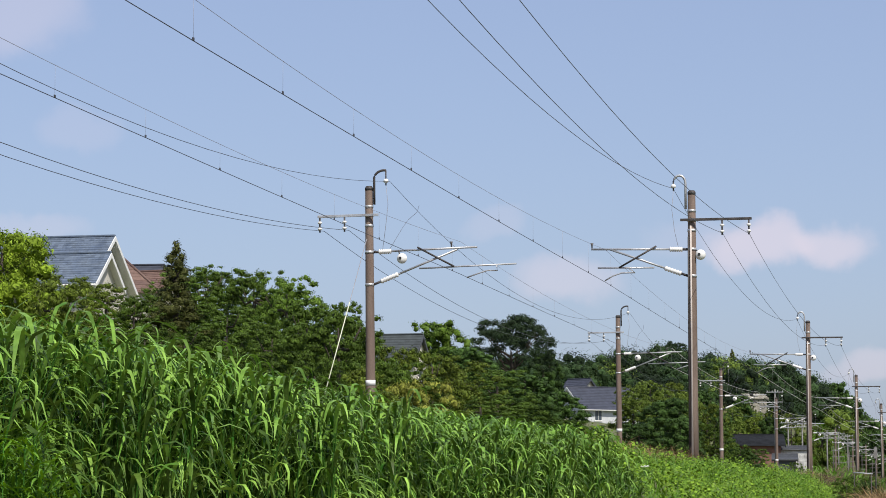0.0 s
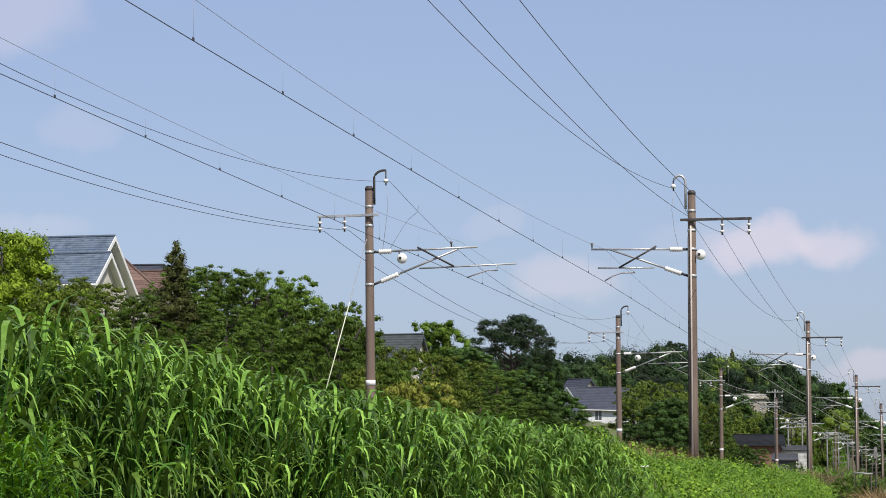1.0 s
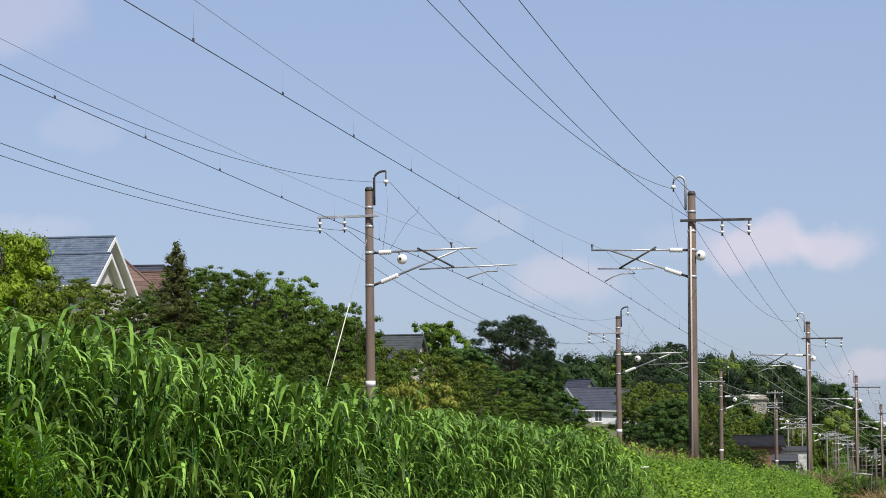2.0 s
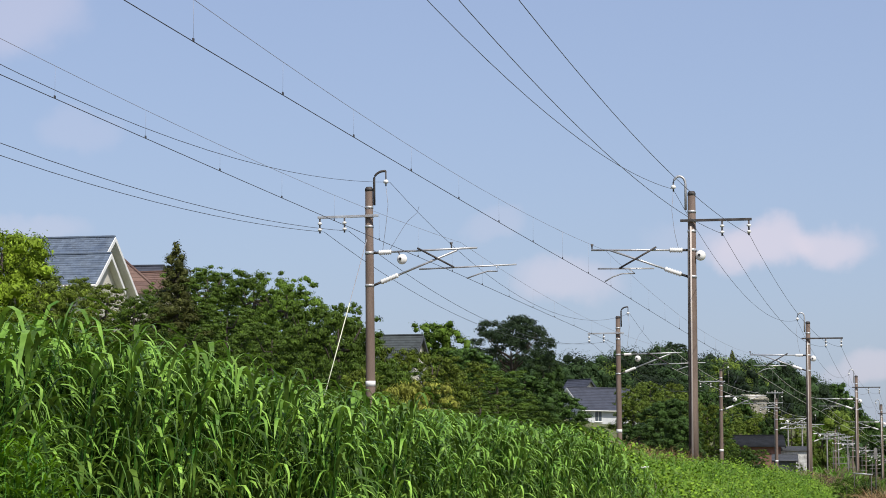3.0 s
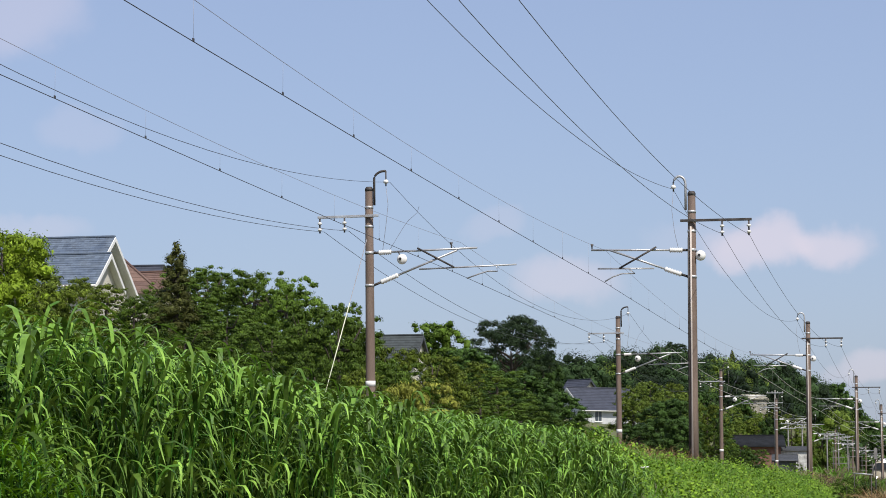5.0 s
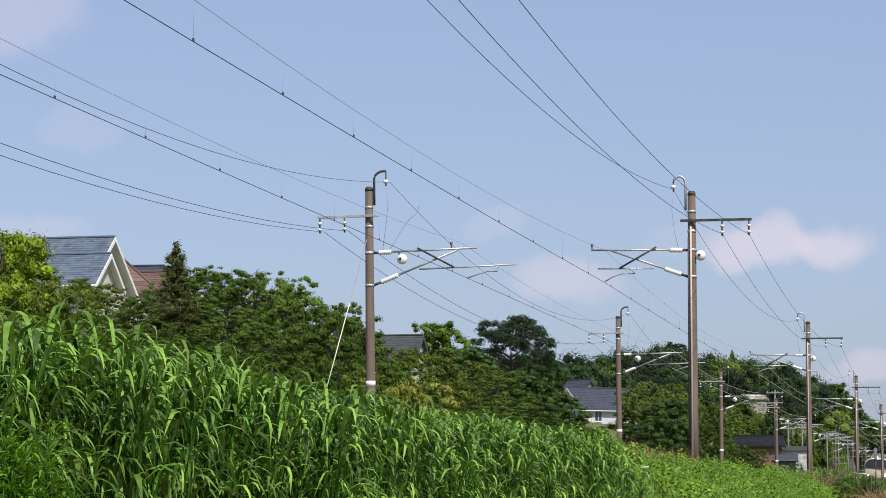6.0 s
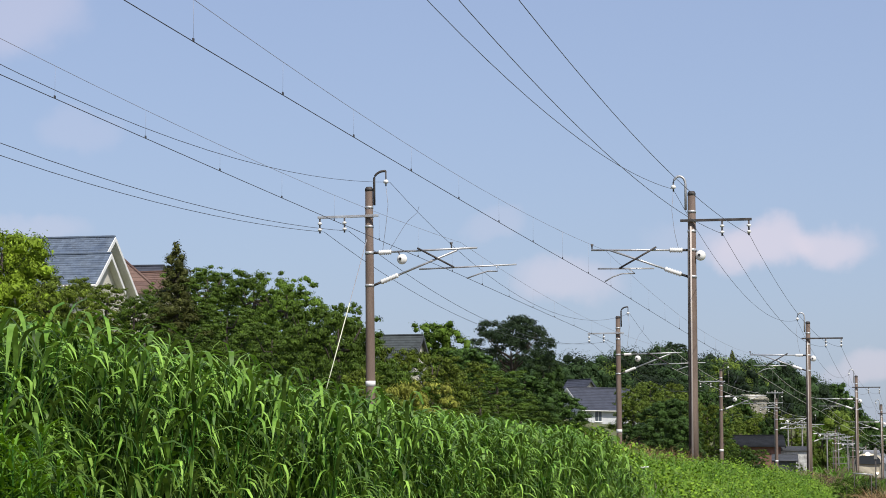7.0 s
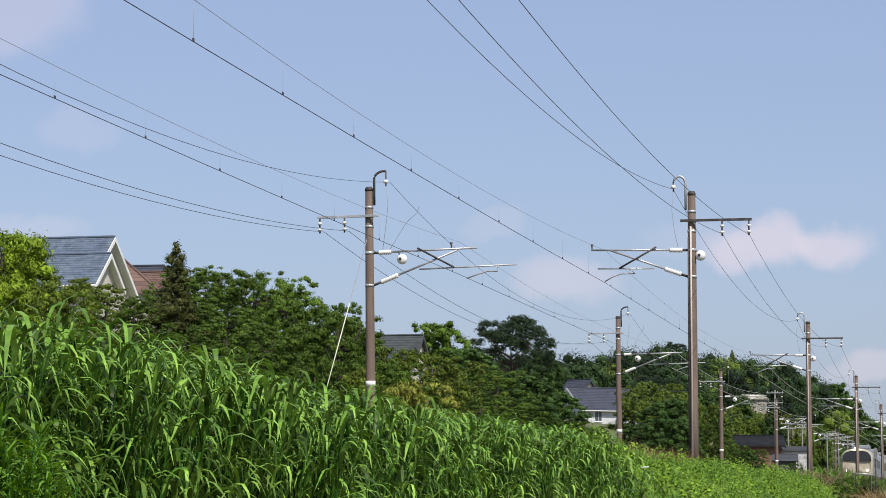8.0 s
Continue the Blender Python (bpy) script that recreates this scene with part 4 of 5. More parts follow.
def gable_roof(parent, length, width, eave, rise, mat, over=0.45, course=0.33, yc=0.0, fascia=M_WHITE):
    """Two slopes of overlapping courses, ridge along local x, with fascia boards on the rakes."""
    half = width / 2 + over
    drop = rise * half / (width / 2)
    slope = math.hypot(half, drop)
    n = max(4, int(slope / course))
    verts, faces = [], []
    for s in (-1, 1):
        for k in range(n):
            t0, t1 = k / n, (k + 1.12) / n
            m = max(5, int(length / (course * 1.1)))
            for j in range(m):
                xa, xb = [(-length / 2 - over) + (length + 2 * over) * q / m for q in (j, j + 0.995)]
                b = len(verts)
                for t, lift in ((t0, 0.05), (t1, 0.095)):
                    for x in (xa, xb):
                        for dz in (0.0, -0.07):
                            verts.append((x, yc + s * half * t, eave + rise - drop * t + lift + dz))
                faces += [(b, b + 2, b + 6, b + 4), (b + 4, b + 6, b + 7, b + 5), (b, b + 4, b + 5, b + 1), (b + 2, b + 3, b + 7, b + 6), (b + 1, b + 5, b + 7, b + 3)]
    roof = part("roof", mesh_from("roof", verts, faces, [mat]), None, parent)
    part("ridge", add_box(bmesh.new(), (-length / 2 - over, yc - 0.12, eave + rise + 0.02), (length / 2 + over, yc + 0.12, eave + rise + 0.14), 0.03), mat, roof)
    for sx in (-1, 1):
        for s in (-1, 1):
            x0 = sx * (length / 2 + over)
            bm = bmesh.new()
            add_prism(bm, [(yc, eave + rise + 0.03), (yc, eave + rise - 0.25), (yc + s * half, eave + rise - drop - 0.25), (yc + s * half, eave + rise - drop + 0.03)], "x", x0 - 0.05, x0 + 0.05)
            part("fascia", bm, fascia, roof)
            bm = bmesh.new()
            a, b = sorted((sx * length / 2, x0 - sx * 0.05))
            add_prism(bm, [(yc, eave + rise - 0.06), (yc, eave + rise - 0.10), (yc + s * half, eave + rise - drop - 0.10), (yc + s * half, eave + rise - drop - 0.06)], "x", a, b)
            part("soffit", bm, fascia, roof)
    for s in (-1, 1):
        part("gutter", tube([(-length / 2 - over, yc + s * (half + 0.05), eave + rise - drop - 0.05), (length / 2 + over, yc + s * (half + 0.05), eave + rise - drop - 0.05)], 0.06, 8), fascia, roof)
    return roof


def window(parent, axis, pos, u, z, w, h):
    """Framed two-pane window on a wall facing the given local axis ('x+', 'x-', 'y-')."""
    sgn = -1 if axis[1] == "-" else 1

    def slab(u0, u1, z0, z1, d0, d1):
        a, b = sorted((pos + sgn * d0, pos + sgn * d1))
        return box((a, u0, z0), (b, u1, z1)) if axis[0] == "x" else box((u0, a, z0), (u1, b, z1))
    win = part("window", slab(u - w / 2 - 0.07, u + w / 2 + 0.07, z - 0.07, z + h + 0.07, -0.01, 0.05), M_WHITE, parent, "white framed window")
    for k in (0, 1):
        part("pane", slab(u - w / 2 + k * (w / 2 + 0.02), u - 0.02 + k * (w / 2 + 0.02), z, z + h, 0.03, 0.062), M_PANE, win)
    part("sill", slab(u - w / 2 - 0.12, u + w / 2 + 0.12, z - 0.14, z - 0.075, 0.0, 0.12), M_WHITE, win)


def house(m, label, length, width, eave, rise, roof_mat, wall_mat, windows=(), over=0.45, course=0.33, fascia=M_WHITE):
    ob = thing("house", m, label, "house", "houses on the slope")
    bm = bmesh.new()
    add_prism(bm, [(-width / 2, -1.5), (width / 2, -1.5), (width / 2, eave), (0, eave + rise - 0.03), (-width / 2, eave)], "x", -length / 2, length / 2)
    part("wall", bm, wall_mat, ob)
    gable_roof(ob, length, width, eave, rise, roof_mat, over, course, 0.0, fascia)
    for row in windows:
        window(ob, *row)
    return ob


def wing(ob, length, width, eave, rise, yc, xc, roof_mat, wall_mat):
    """Lower wing in front of a house with its own gable."""
    bm = bmesh.new()
    add_prism(bm, [(yc - width / 2, -1.5), (yc + width / 2, -1.5), (yc + width / 2, eave), (yc, eave + rise - 0.03), (yc - width / 2, eave)], "x", -length / 2 + 0.0, length / 2)
    w = part("wing_wall", bm, wall_mat, ob)
    w.location.x = xc
    r = gable_roof(ob, length, width, eave, rise, roof_mat, 0.4, 0.24, yc)
    r.location.x = xc


def hip_wing(ob, xc, yc, turn, half, eave, rise, roof_mat, wall_mat):
    """Square wing under a pyramid roof of overlapping courses with ridge caps on the hips."""
    base = new("hip_wing")
    base.parent = ob
    base.matrix_basis = pose(xc, yc, 0, 0, 0, turn)
    part("wing_wall", box((-half + 0.4, -half + 0.4, -1.5), (half - 0.4, half - 0.4, eave + 0.12)), wall_mat, base)
    n = 9
    verts, faces = [], []
    for k in range(n):
        t0, t1 = max(0.02, k / n), (k + 1.12) / n
        for q in range(4):
            b = len(verts)
            for t, lift in ((t0, 0.04), (t1, 0.085)):
                for dz in (0.0, -0.06):
                    for c in (q, q + 1):
                        a = math.pi / 4 + math.pi / 2 * c
                        verts.append((half * 1.4142 * t * math.cos(a), half * 1.4142 * t * math.sin(a), eave + rise * (1 - t) + lift + dz))
            faces += [(b, b + 1, b + 5, b + 4), (b + 4, b + 5, b + 7, b + 6), (b + 2, b + 6, b + 7, b + 3)]
    part("hip_roof", mesh_from("hip_roof", verts, faces, [roof_mat]), None, base)
    for q in range(4):
        a = math.pi / 4 + math.pi / 2 * q
        part("hip_ridge", tube([(0, 0, eave + rise + 0.06), (half * 1.4142 * math.cos(a), half * 1.4142 * math.sin(a), eave + 0.08)], 0.09, 8), roof_mat, base)


def build_houses():
    blue = house(pose(-54.2, 140.9, 10.6, 0, 0, -1), "cream house with steep blue-grey slate roof and white gables", 7.5, 8.4, 3.2, 3.3, M_SLATE, M_STUCCO,
                 [("x+", 3.75, -1.2, 1.6, 1.2, 1.3), ("y-", -4.2, 0.5, 1.0, 1.6, 1.2)], 0.5, 0.24)
    wing(blue, 6.6, 4.2, 3.6, 1.7, -1.9, 1.03, M_SLATE, M_STUCCO)
    brown = house(pose(-55.4, 163.0, 9.62, 0, 0, -10), "house with brown ribbed tile hip roof behind the trees", 3.4, 8.0, 4.8, 2.6, M_BROWNTILE, M_STUCCO, [("y-", -4.0, 0.5, 2.6, 1.6, 1.2)], 0.5, 0.28, M_BROWNTILE)
    hip_wing(brown, -0.26, -3.09, 23.4, 2.9, 5.5, 2.6, M_BROWNTILE, M_STUCCO)
    house(pose(-61.4, 179.0, 11.9, 0, 0, 4), "grey-roofed house showing above a brown roof", 3.0, 5.0, 4.8, 2.35, M_DARKTILE, M_STUCCO, (), 0.4, 0.33, M_DARKTILE)
    house(pose(-45.25, 197.0, 8.75, 0, 0, -2), "cream house with grey gable roof among trees", 3.6, 5.2, 3.7, 2.2, M_GREYROOF, M_STUCCO, [("x+", 1.8, 0.0, 2.4, 1.0, 1.2)], 0.3, 0.33, M_GREYCLAD)
    house(pose(-43.5, 299.5, 9.2, 0, 0, 38), "white clad house with dark grey tiled gable roof", 8.2, 7.0, 3.0, 2.5, M_DARKTILE, M_CLAD,
          [("y-", -3.5, 1.6, 1.4, 1.1, 1.2), ("x-", -4.1, -0.9, 1.4, 1.0, 1.2), ("y-", -3.5, -2.2, 1.4, 0.9, 1.2)], 0.5)
    house(pose(-51.6, 336.0, 12.0, 0, 0, -32), "small house with grey tiled roof beside the wood", 3.4, 3.6, 3.9, 1.6, M_DARKTILE, M_STUCCO, [("y-", -1.8, 0.0, 1.5, 1.2, 1.2)], 0.4, 0.33, M_DARKTILE)
    house(pose(-23.5, 283.0, 4.4, 0, 0, 8), "low dark-roofed house with reddish board walls", 6.0, 5.0, 3.0, 1.0, M_CHARCOAL, M_REDWALL, (), 0.5, 0.33, M_CHARCOAL)
    house(pose(-19.1, 272.0, 3.2, 0, 0, 4), "small grey corrugated shed beside the track", 2.4, 2.6, 2.3, 0.5, M_GREYCLAD, M_GREYCLAD, (), 0.2, 0.33, M_GREYCLAD)
    house(pose(-19.4, 284.0, 3.4, 0, 0, 6), "outbuilding with peeling white wall and flat grey roof", 4.2, 3.0, 3.4, 0.3, M_GREYCLAD, M_PEELING, (), 0.15, 0.33, M_GREYCLAD)
    house(pose(-29.1, 351.0, 12.1, 0, 0, 25), "pale concrete building on the wooded hillside", 3.0, 3.4, 3.2, 0.5, M_OLDWALL, M_OLDWALL, (), 0.2, 0.33, M_OLDWALL)


build_houses()

# ---- trackside and distance ----
M_CONCPOLE = material("grey_concrete_pole", (0.22, 0.21, 0.20), 0.85, vary=0.15)
# the ridge's bluish green has the haze of distance mixed into the colour
M_FARWOOD = material("hazed_distant_wood", (0.022, 0.036, 0.034), 0.9, vary=0.25, scale=0.05, fine=0.6, bump=0.5, second=(0.030, 0.046, 0.040))


def build_distance():
    """Long low wooded ridge far behind the line."""
    xs = np.linspace(-420, 420, 169)
    verts, faces = [], []
    prof = []
    for i, x in enumerate(xs):
        prof.append(45 + 5 * noise.noise((x * 0.012, 0, 4)) + 3.0 * abs(noise.noise((x * 0.13, 0, 8))) + 2.0 * noise.noise((x * 0.4, 0, 2)))
    for j, (y, k) in enumerate(((1380, 0.0), (1430, 0.45), (1500, 0.82), (1560, 1.0), (1700, 0.0))):
        for x, h in zip(xs, prof):
            verts.append((x, y + 8 * noise.noise((x * 0.05, j, 1)), h * k + (4 * noise.noise((x * 0.09, j * 3.0, 5)) if 0 < k < 1 else 0)))
    n = len(xs)
    faces = [(j * n + i, j * n + i + 1, j * n + n + i + 1, j * n + n + i) for j in range(4) for i in range(n - 1)]
    tagged(new("backdrop", mesh_from("backdrop", verts, faces, [M_FARWOOD], smooth=False)), "far wooded ridge on the horizon", "hill", kind="structure")


build_distance()


def utility_pole(m, height, arms, label="grey concrete utility pole with cross arms"):
    ob = thing("utility_pole", m, label, "pole", "utility poles")
    part("pole", tube([(0, 0, -0.5), (0, 0, height)], [0.12, 0.08], 12), M_CONCPOLE, ob)
    for k in range(arms):
        z = height - 0.3 - 0.6 * k
        arm = part("cross_arm", box((-0.9, -0.16, z - 0.04), (0.9, -0.09, z + 0.04)), M_STEEL, ob)
        for x in (-0.8, -0.3, 0.3, 0.8):
            part("insulator", tube([(x, -0.125, z + 0.04), (x, -0.125, z + 0.09), (x, -0.125, z + 0.16)], [0.02, 0.045, 0.03], 8), M_PORCELAIN, arm)
    return ob


def build_trackside():
    utility_pole(pose(-19.5, 264.0, 2.2), 10.6, 1)
    utility_pole(pose(-20.9, 304.0, 4.2), 6.5, 2)
    utility_pole(pose(-19.2, 304.0, 3.0), 7.8, 2)
    utility_pole(pose(-17.6, 330.0, 2.0), 8.0, 2)
    utility_pole(pose(-17.2, 352.0, 2.0), 8.5, 3)
    utility_pole(pose(-17.4, 385.0, 2.0), 9.0, 3)
    for k in range(4):
        y = 306.0 + 41 * k
        ob = thing("signal_gantry", pose(-15.6 + 0.1 * k, y, 2.0), "galvanised trackside bracket post with grey crossbars", "gantry", "trackside brackets")
        part("post", tube([(0, 0, -0.3), (0, 0, 5.6)], 0.06, 8), M_DARKSTEEL, ob)
        for j in range(3):
            part("crossbar", box((-0.2 - 0.25 * (k % 2), -0.04, 3.5 + 0.75 * j), (1.9 - 0.55 * ((j + k) % 3), 0.04, 3.57 + 0.75 * j)), M_CONCPOLE, ob)
    # equipment post with a box beside the path
    post = thing("equipment_post", pose(-3.12, 91.0, 1.0), "slim trackside post with small grey box", "post")
    part("post", tube([(0, 0, -0.4), (0, 0, 2.3)], 0.022, 8), M_DARKSTEEL, post)
    part("box", box((-0.06, -0.06, 1.85), (0.06, 0.06, 2.25), 0.01), M_CONCPOLE, post, "small grey equipment box")
    fence = thing("rail_fence", pose(-3.55, 90.0, 1.0), "low pale pipe rail beside the bank", "fence")
    part("rail", tube([(-0.35, 0, 1.34), (0.35, 0, 1.29)], 0.02, 8), M_STEEL, fence)
    for x in (-0.3, 0.3):
        part("post", tube([(x, 0, -0.8), (x, 0, 1.31)], 0.018, 8), M_DARKSTEEL, fence)


build_trackside()


def weed_patch(name, label, rng, count, area, tall, wide, mat):
    """Upright dry stems and blades scattered over an area (x0, x1, y0, y1)."""
    verts, faces = [], []
    for k in range(count):
        x = area[0] + (area[1] - area[0]) * rng.random()
        y = area[2] + (area[3] - area[2]) * rng.random()
        blade(verts, faces, (x, y, ground_z(x, y) - 0.05), rng.random() * 6.283, tall * (0.5 + 0.7 * rng.random()), wide * (0.6 + 0.8 * rng.random()), 1.35, 0.5 + 1.2 * rng.random(), 4, rng.normal())
    tagged(new(name, mesh_from(name, verts, faces, [mat])), label, "grass", kind="stuff")


def build_weeds():
    rng = np.random.default_rng(31)
    weed_patch("dry_weeds", "dry reddish-brown weeds on top of the railway bank", rng, 1500, (-6.9, -5.5, 100, 126), 0.7, 0.04, M_BROWNWEED)
    weed_patch("dry_weeds", "pale dry grass among brown weeds on the bank", rng, 500, (-6.9, -5.5, 100, 126), 0.7, 0.03, M_STRAW)
    weed_patch("dry_weeds", "tall brown weeds along the track edge", rng, 900, (-7.0, -6.2, 125, 205), 1.25, 0.07, M_BROWNWEED)
    weed_patch("bank_grass", "tall green weeds along the track edge", rng, 1000, (-7.0, -6.2, 120, 205), 1.15, 0.08, M_WEED)
    weed_patch("dry_weeds", "pale seeding grass beside the ballast", rng, 2200, (-7.5, -6.3, 42, 62), 0.75, 0.011, M_STRAW)
    weed_patch("dry_weeds", "dull brown seeding weeds beside the ballast", rng, 700, (-7.7, -6.7, 44, 60), 0.5, 0.014, M_BROWNWEED)
    weed_patch("bank_grass", "short green grass growing through the vines", rng, 9000, (-6.8, -4.0, 36.5, 100), 0.55, 0.022, M_WEED)
    weed_patch("bank_grass", "bright green grass on the slope below the wood", rng, 7000, (-23.0, -16.2, 290, 430), 1.0, 0.16, M_WEED)
    weed_patch("dry_grass", "orange dry grass along the foot of the bank", rng, 2600, (-3.0, -2.2, 78, 96), 2.0, 0.03, M_STRAW)


build_weeds()


# ---- train ----
M_TRAIN = material("cream_train_paint", (0.36, 0.32, 0.235), 0.5, vary=0.05, scale=0.8, bump=0.0)
M_TRAINGREY = material("grey_train_steel", (0.30, 0.31, 0.33), 0.45, metal=0.3, vary=0.06, bump=0.0)
M_GLASS = material("dark_window_glass", (0.03, 0.035, 0.04), 0.08, vary=0.05, bump=0.0)
M_LAMP = glowing("headlight", (1.0, 0.93, 0.82), 30.0)


def build_train():
    """Suburban electric train: its nose at y = 0, cars following towards +y; wheels on the rail at z = 0."""
    train = thing("train", pose(-9.7, 455.0, RAIL_Z), "cream and grey electric train with lit headlights", "train")
    half = [(-1.44, 0.95), (-1.475, 1.6), (-1.475, 2.6), (-1.40, 2.95), (-1.10, 3.28), (-0.6, 3.44), (0, 3.48)]
    ring = half + [(-u, v) for u, v in half[-2::-1]]
    for k in range(4):
        y0 = 0.9 + k * 20.0
        bm = add_prism(bmesh.new(), ring, "y", y0, y0 + 19.3)
        car = part("car_body", bm, M_TRAINGREY, train, "grey steel passenger car body")
        for j in range(7):
            for sx in (-1, 1):
                yy = y0 + 1.4 + j * 2.5
                part("side_window", box((sx * 1.47 - 0.012, yy, 1.75), (sx * 1.47 + 0.012, yy + 1.5, 2.55)), M_GLASS, car)
        part("underframe", box((-1.2, y0 + 0.6, 0.45), (1.2, y0 + 18.7, 0.97), 0.03), M_DARKSTEEL, train)
        for yy in (y0 + 2.6, y0 + 16.4):
            bog = part("bogie", box((-1.05, yy - 1.3, 0.32), (1.05, yy + 1.3, 0.62), 0.03), M_DARKSTEEL, train)
            for dy in (-1.05, 1.05):
                for sx in (-0.56, 0.56):
                    part("wheel", tube([(sx - 0.06, yy + dy, 0.43), (sx + 0.06, yy + dy, 0.43)], 0.43, 16), M_DARKSTEEL, bog)
        part("roof_unit", box((-0.85, y0 + 8.0, 3.6), (0.85, y0 + 11.5, 3.95), 0.05), M_TRAINGREY, car)
        if k == 1:
            part("pantograph", tube([(0, y0 + 2.0, 3.65), (0, y0 + 3.2, 4.35), (0, y0 + 2.2, 4.88)], 0.03, 6), M_DARKSTEEL, train)
            part("pantograph_head", tube([(-0.55, y0 + 2.2, 4.86), (0.55, y0 + 2.2, 4.86)], 0.025, 6), M_DARKSTEEL, train)
    # cab front: raked and rounded
    bm = bmesh.new()
    rows = []
    for y, s, zt in ((0.9, 1.0, 3.48), (0.45, 0.985, 3.44), (0.15, 0.95, 3.32), (0.0, 0.88, 3.1)):
        rows.append([bm.verts.new((u * s, y + (0.35 * smooth01((v - 1.9) / 1.7) if y < 0.5 else 0), min(0.95 + (v - 0.95) * (zt - 0.95) / 2.53, zt))) for u, v in ring])
    for a, b in zip(rows, rows[1:]):
        for i in range(len(ring) - 1):
            bm.faces.new((a[i], a[i + 1], b[i + 1], b[i])).smooth = True
    bm.faces.new(rows[-1])
    bmesh.ops.recalc_face_normals(bm, faces=bm.faces)
    front = part("cab_front", bm, M_TRAIN, train, "cream painted cab front")
    part("windscreen", add_prism(bmesh.new(), [(-1.33, 2.36), (1.33, 2.36), (1.27, 2.82), (1.0, 3.12), (0.55, 3.27), (-0.55, 3.27), (-1.0, 3.12), (-1.27, 2.82)], "y", 0.0, 0.35), M_GLASS, front, "wide dark windscreen")
    for sx in (-1, 1):
        lamp = part("headlight", tube([(sx * 0.95, -0.07, 1.42), (sx * 0.95, 0.05, 1.42)], 0.10, 14), M_LAMP, front, "lit round headlight")
        part("rim", tube([(sx * 0.95, -0.05, 1.42), (sx * 0.95, 0.04, 1.42)], 0.14, 14), M_DARKSTEEL, lamp)
    part("roof_light", tube([(-0.03, 0.15, 3.42), (-0.03, 0.75, 3.42)], 0.17, 14), M_LAMP, front, "lit roof headlight")
    part("skirt", box((-1.25, 0.0, 0.28), (1.25, 0.8, 0.93), 0.06), M_DARKSTEEL, train)
    part("coupler", box((-0.16, -0.45, 0.7), (0.16, 0.1, 1.0), 0.03), M_DARKSTEEL, train)
    return train


TRAIN = build_train()


# ---- bird ----
def build_bird():
    bird = thing("bird", pose(0, 0, 0), "small dark swallow in flight", "bird")
    bm = add_tube(bmesh.new(), [(0, 0.085, 0.0), (0, 0.06, 0.008), (0, 0.0, 0.004), (0, -0.05, 0.002), (0, -0.11, 0.0)], [0.010, 0.032, 0.042, 0.030, 0.010], 10)
    part("body", bm, M_BLACK, bird)
    wings = []
    for sx in (-1, 1):
        bm = bmesh.new()
        outline = [(0.0, 0.045), (0.07, 0.05), (0.145, -0.02), (0.09, -0.03), (0.0, -0.05)]
        lo = [bm.verts.new((sx * u, v, -0.003)) for u, v in outline]
        hi = [bm.verts.new((sx * u, v, 0.003)) for u, v in outline]
        bm.faces.new(lo)
        bm.faces.new(hi[::-1])
        for i in range(5):
            bm.faces.new((lo[i], hi[i], hi[(i + 1) % 5], lo[(i + 1) % 5]))
        bmesh.ops.recalc_face_normals(bm, faces=bm.faces)
        wings.append((sx, part("wing", bm, M_BLACK, bird)))
    bm = bmesh.new()
    add_prism(bm, [(-0.02, -0.10), (0.02, -0.10), (0.045, -0.19), (0.0, -0.14), (-0.045, -0.19)], "x", -0.002, 0.002)
    bm.transform(Matrix(((0, 1, 0, 0), (0, 0, 1, 0), (1, 0, 0, 0), (0, 0, 0, 1))))
    part("tail", bm, M_BLACK, bird)
    return bird, wings


BIRD, WINGS = build_bird()


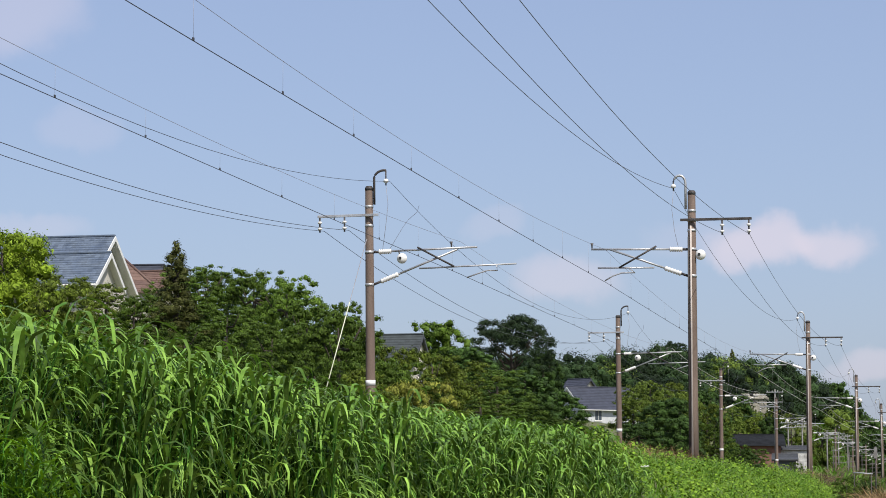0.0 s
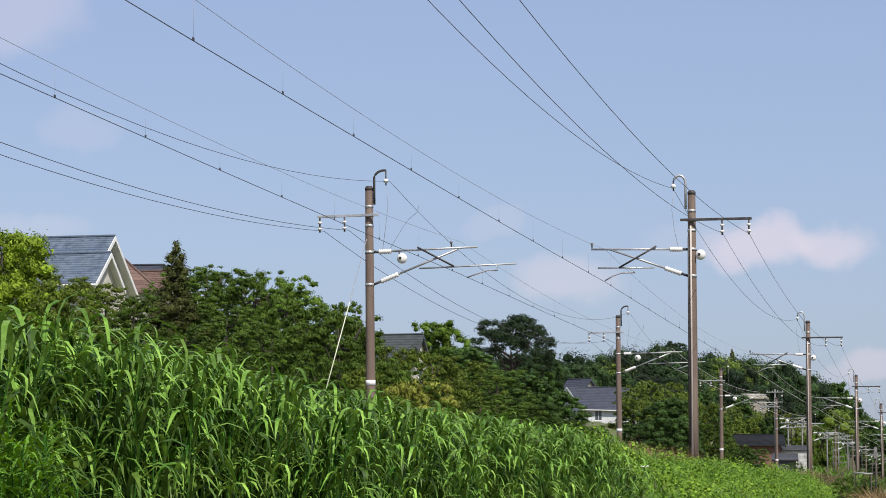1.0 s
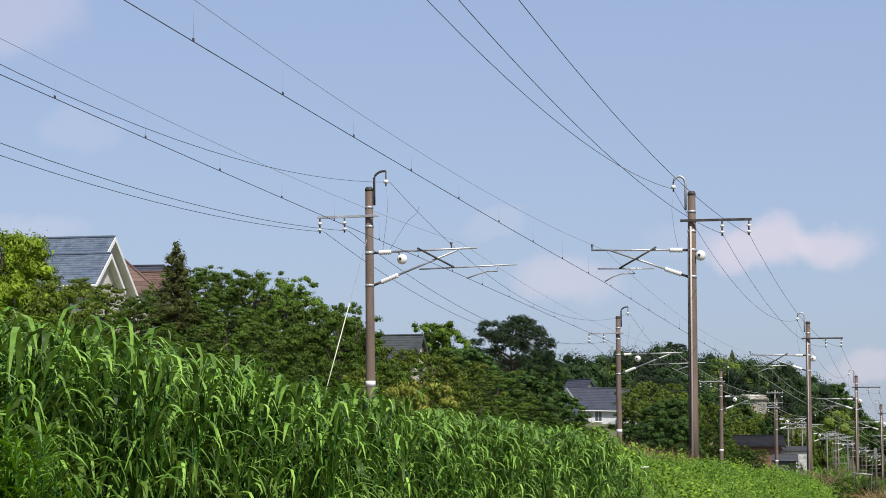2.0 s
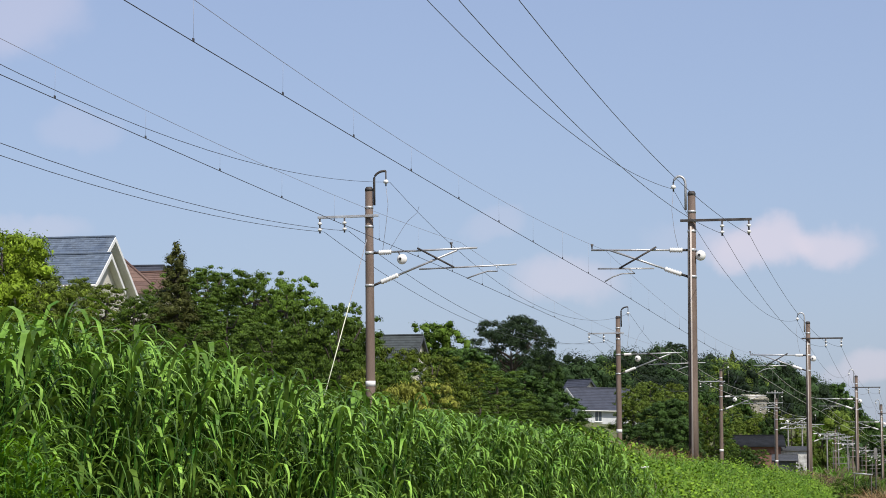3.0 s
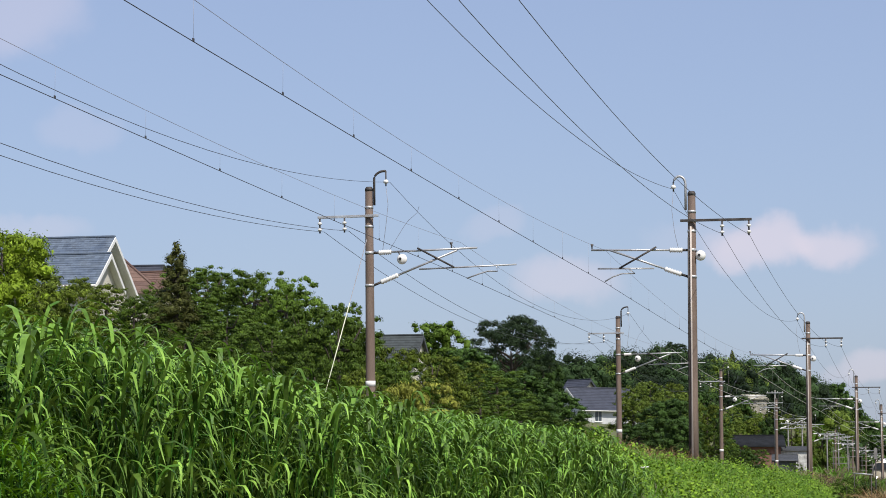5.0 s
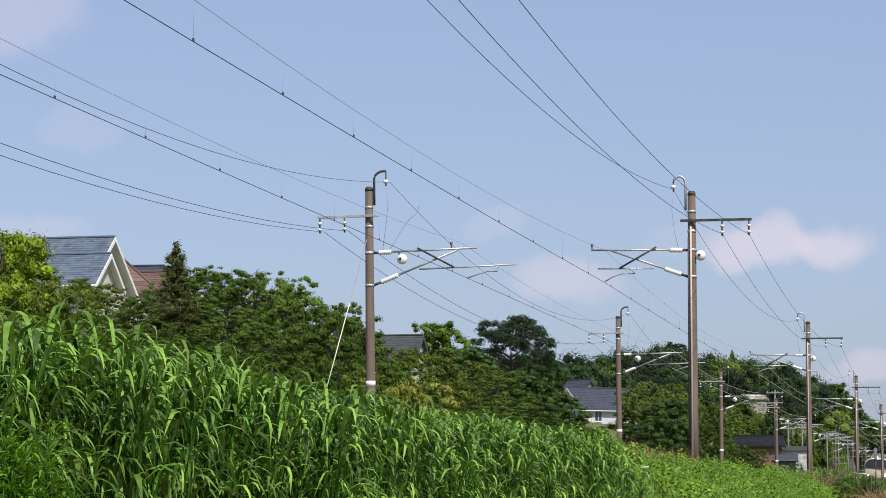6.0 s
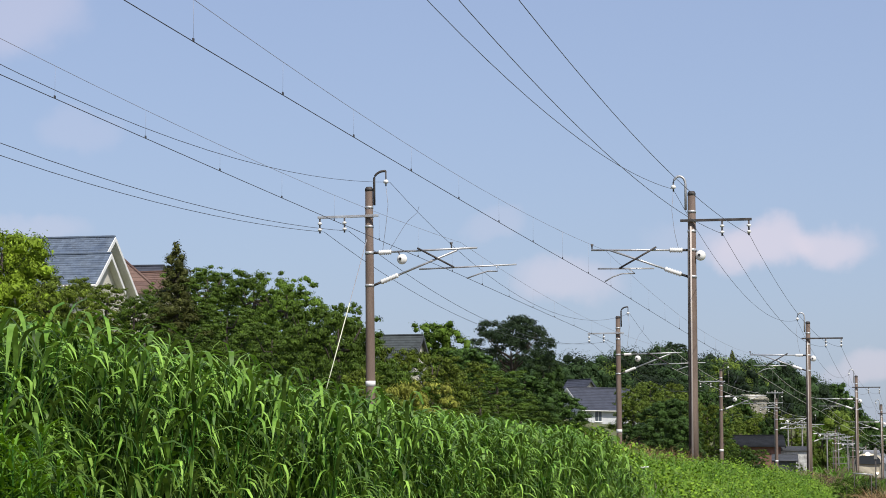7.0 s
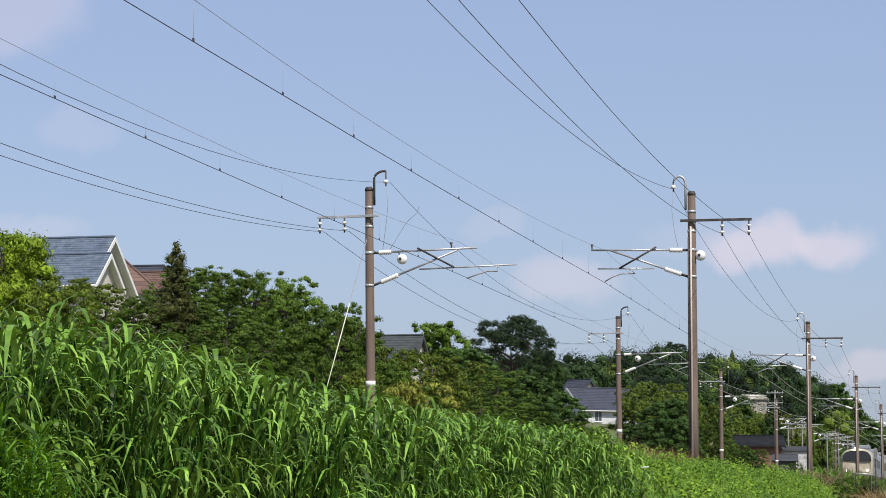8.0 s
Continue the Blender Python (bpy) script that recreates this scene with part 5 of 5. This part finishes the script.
BIRD_ROWS = [
    (0.0, pose(-5.69, 68.36, 4.27, 13, 20, 153)),
    (0.1, pose(-7.54, 64.79, 5.21, 13, 20, 153)),
    (0.2, pose(-9.28, 61.25, 6.10, 14, 20, 158)),
    (0.3, pose(-10.42, 57.84, 7.03, 18, 20, 170)),
    (0.4, pose(-10.43, 54.62, 8.31, 21, -25, -173)),
    (0.5, pose(-9.60, 51.59, 9.49, 20, -25, -161)),
    (0.6, pose(-8.34, 48.66, 10.63, 19, -25, -157)),
    (0.7, pose(-7.14, 45.73, 11.63, 18, -25, -158)),
    (1.5, pose(2.0, 30.0, 22.0, 30, -10, 280)),
    (3.0, pose(22.0, 10.0, 30.0, 10, 0, 240)),
    (8.0, pose(70.0, -50.0, 34.0, 0, 0, 230)),
]


# ---- what moves ----
def motions():
    walk(TRAIN, [(0.0, pose(-9.7, 449.0, RAIL_Z)), (8.0, pose(-9.7, 232.6, RAIL_Z))])
    walk(BIRD, BIRD_ROWS)
    for k, (sx, wing) in enumerate(WINGS):
        rows = []
        for j in range(81):
            rows.append((j * 0.1, pose(0, 0, 0, 0, -sx * (10 + 32 * math.cos(math.pi * j)), 0)))
        walk(wing, rows)
    rng = np.random.default_rng(21)
    for weed, m in WEEDS:
        ph = rng.random() * 6
        rows = []
        for j in range(33):
            t = j * 0.25
            rows.append((t, m @ pose(0, 0, 0, 1.6 * math.sin(3.1 * t + ph), 2.2 * math.sin(3.7 * t + 2 * ph) + 1.0, 0)))
        walk(weed, rows)
    for ob, m in GRASS:
        loc = m.translation
        turn = m.to_euler().z
        ph, w = rng.random() * 0.9, 0.85 + 0.3 * rng.random()
        rows = []
        for j in range(33):
            t = j * 0.25
            gust = 0.6 + 0.4 * math.sin(1.1 * t + 0.30 * loc.y + 0.5)
            a = gust * (3.9 * math.sin(3.6 * w * t - 0.45 * loc.y + ph) + 1.7 * math.sin(8.3 * t + 7 * ph)) + 2.2 * gust
            b = gust * 2.6 * math.sin(4.3 * w * t + 3 * ph - 0.3 * loc.y)
            lean = Euler((radians(b), radians(a), 0)).to_matrix() @ Euler((0, 0, turn)).to_matrix()
            rows.append((t, Matrix.Translation(loc) @ lean.to_4x4()))
        walk(ob, rows)


motions()
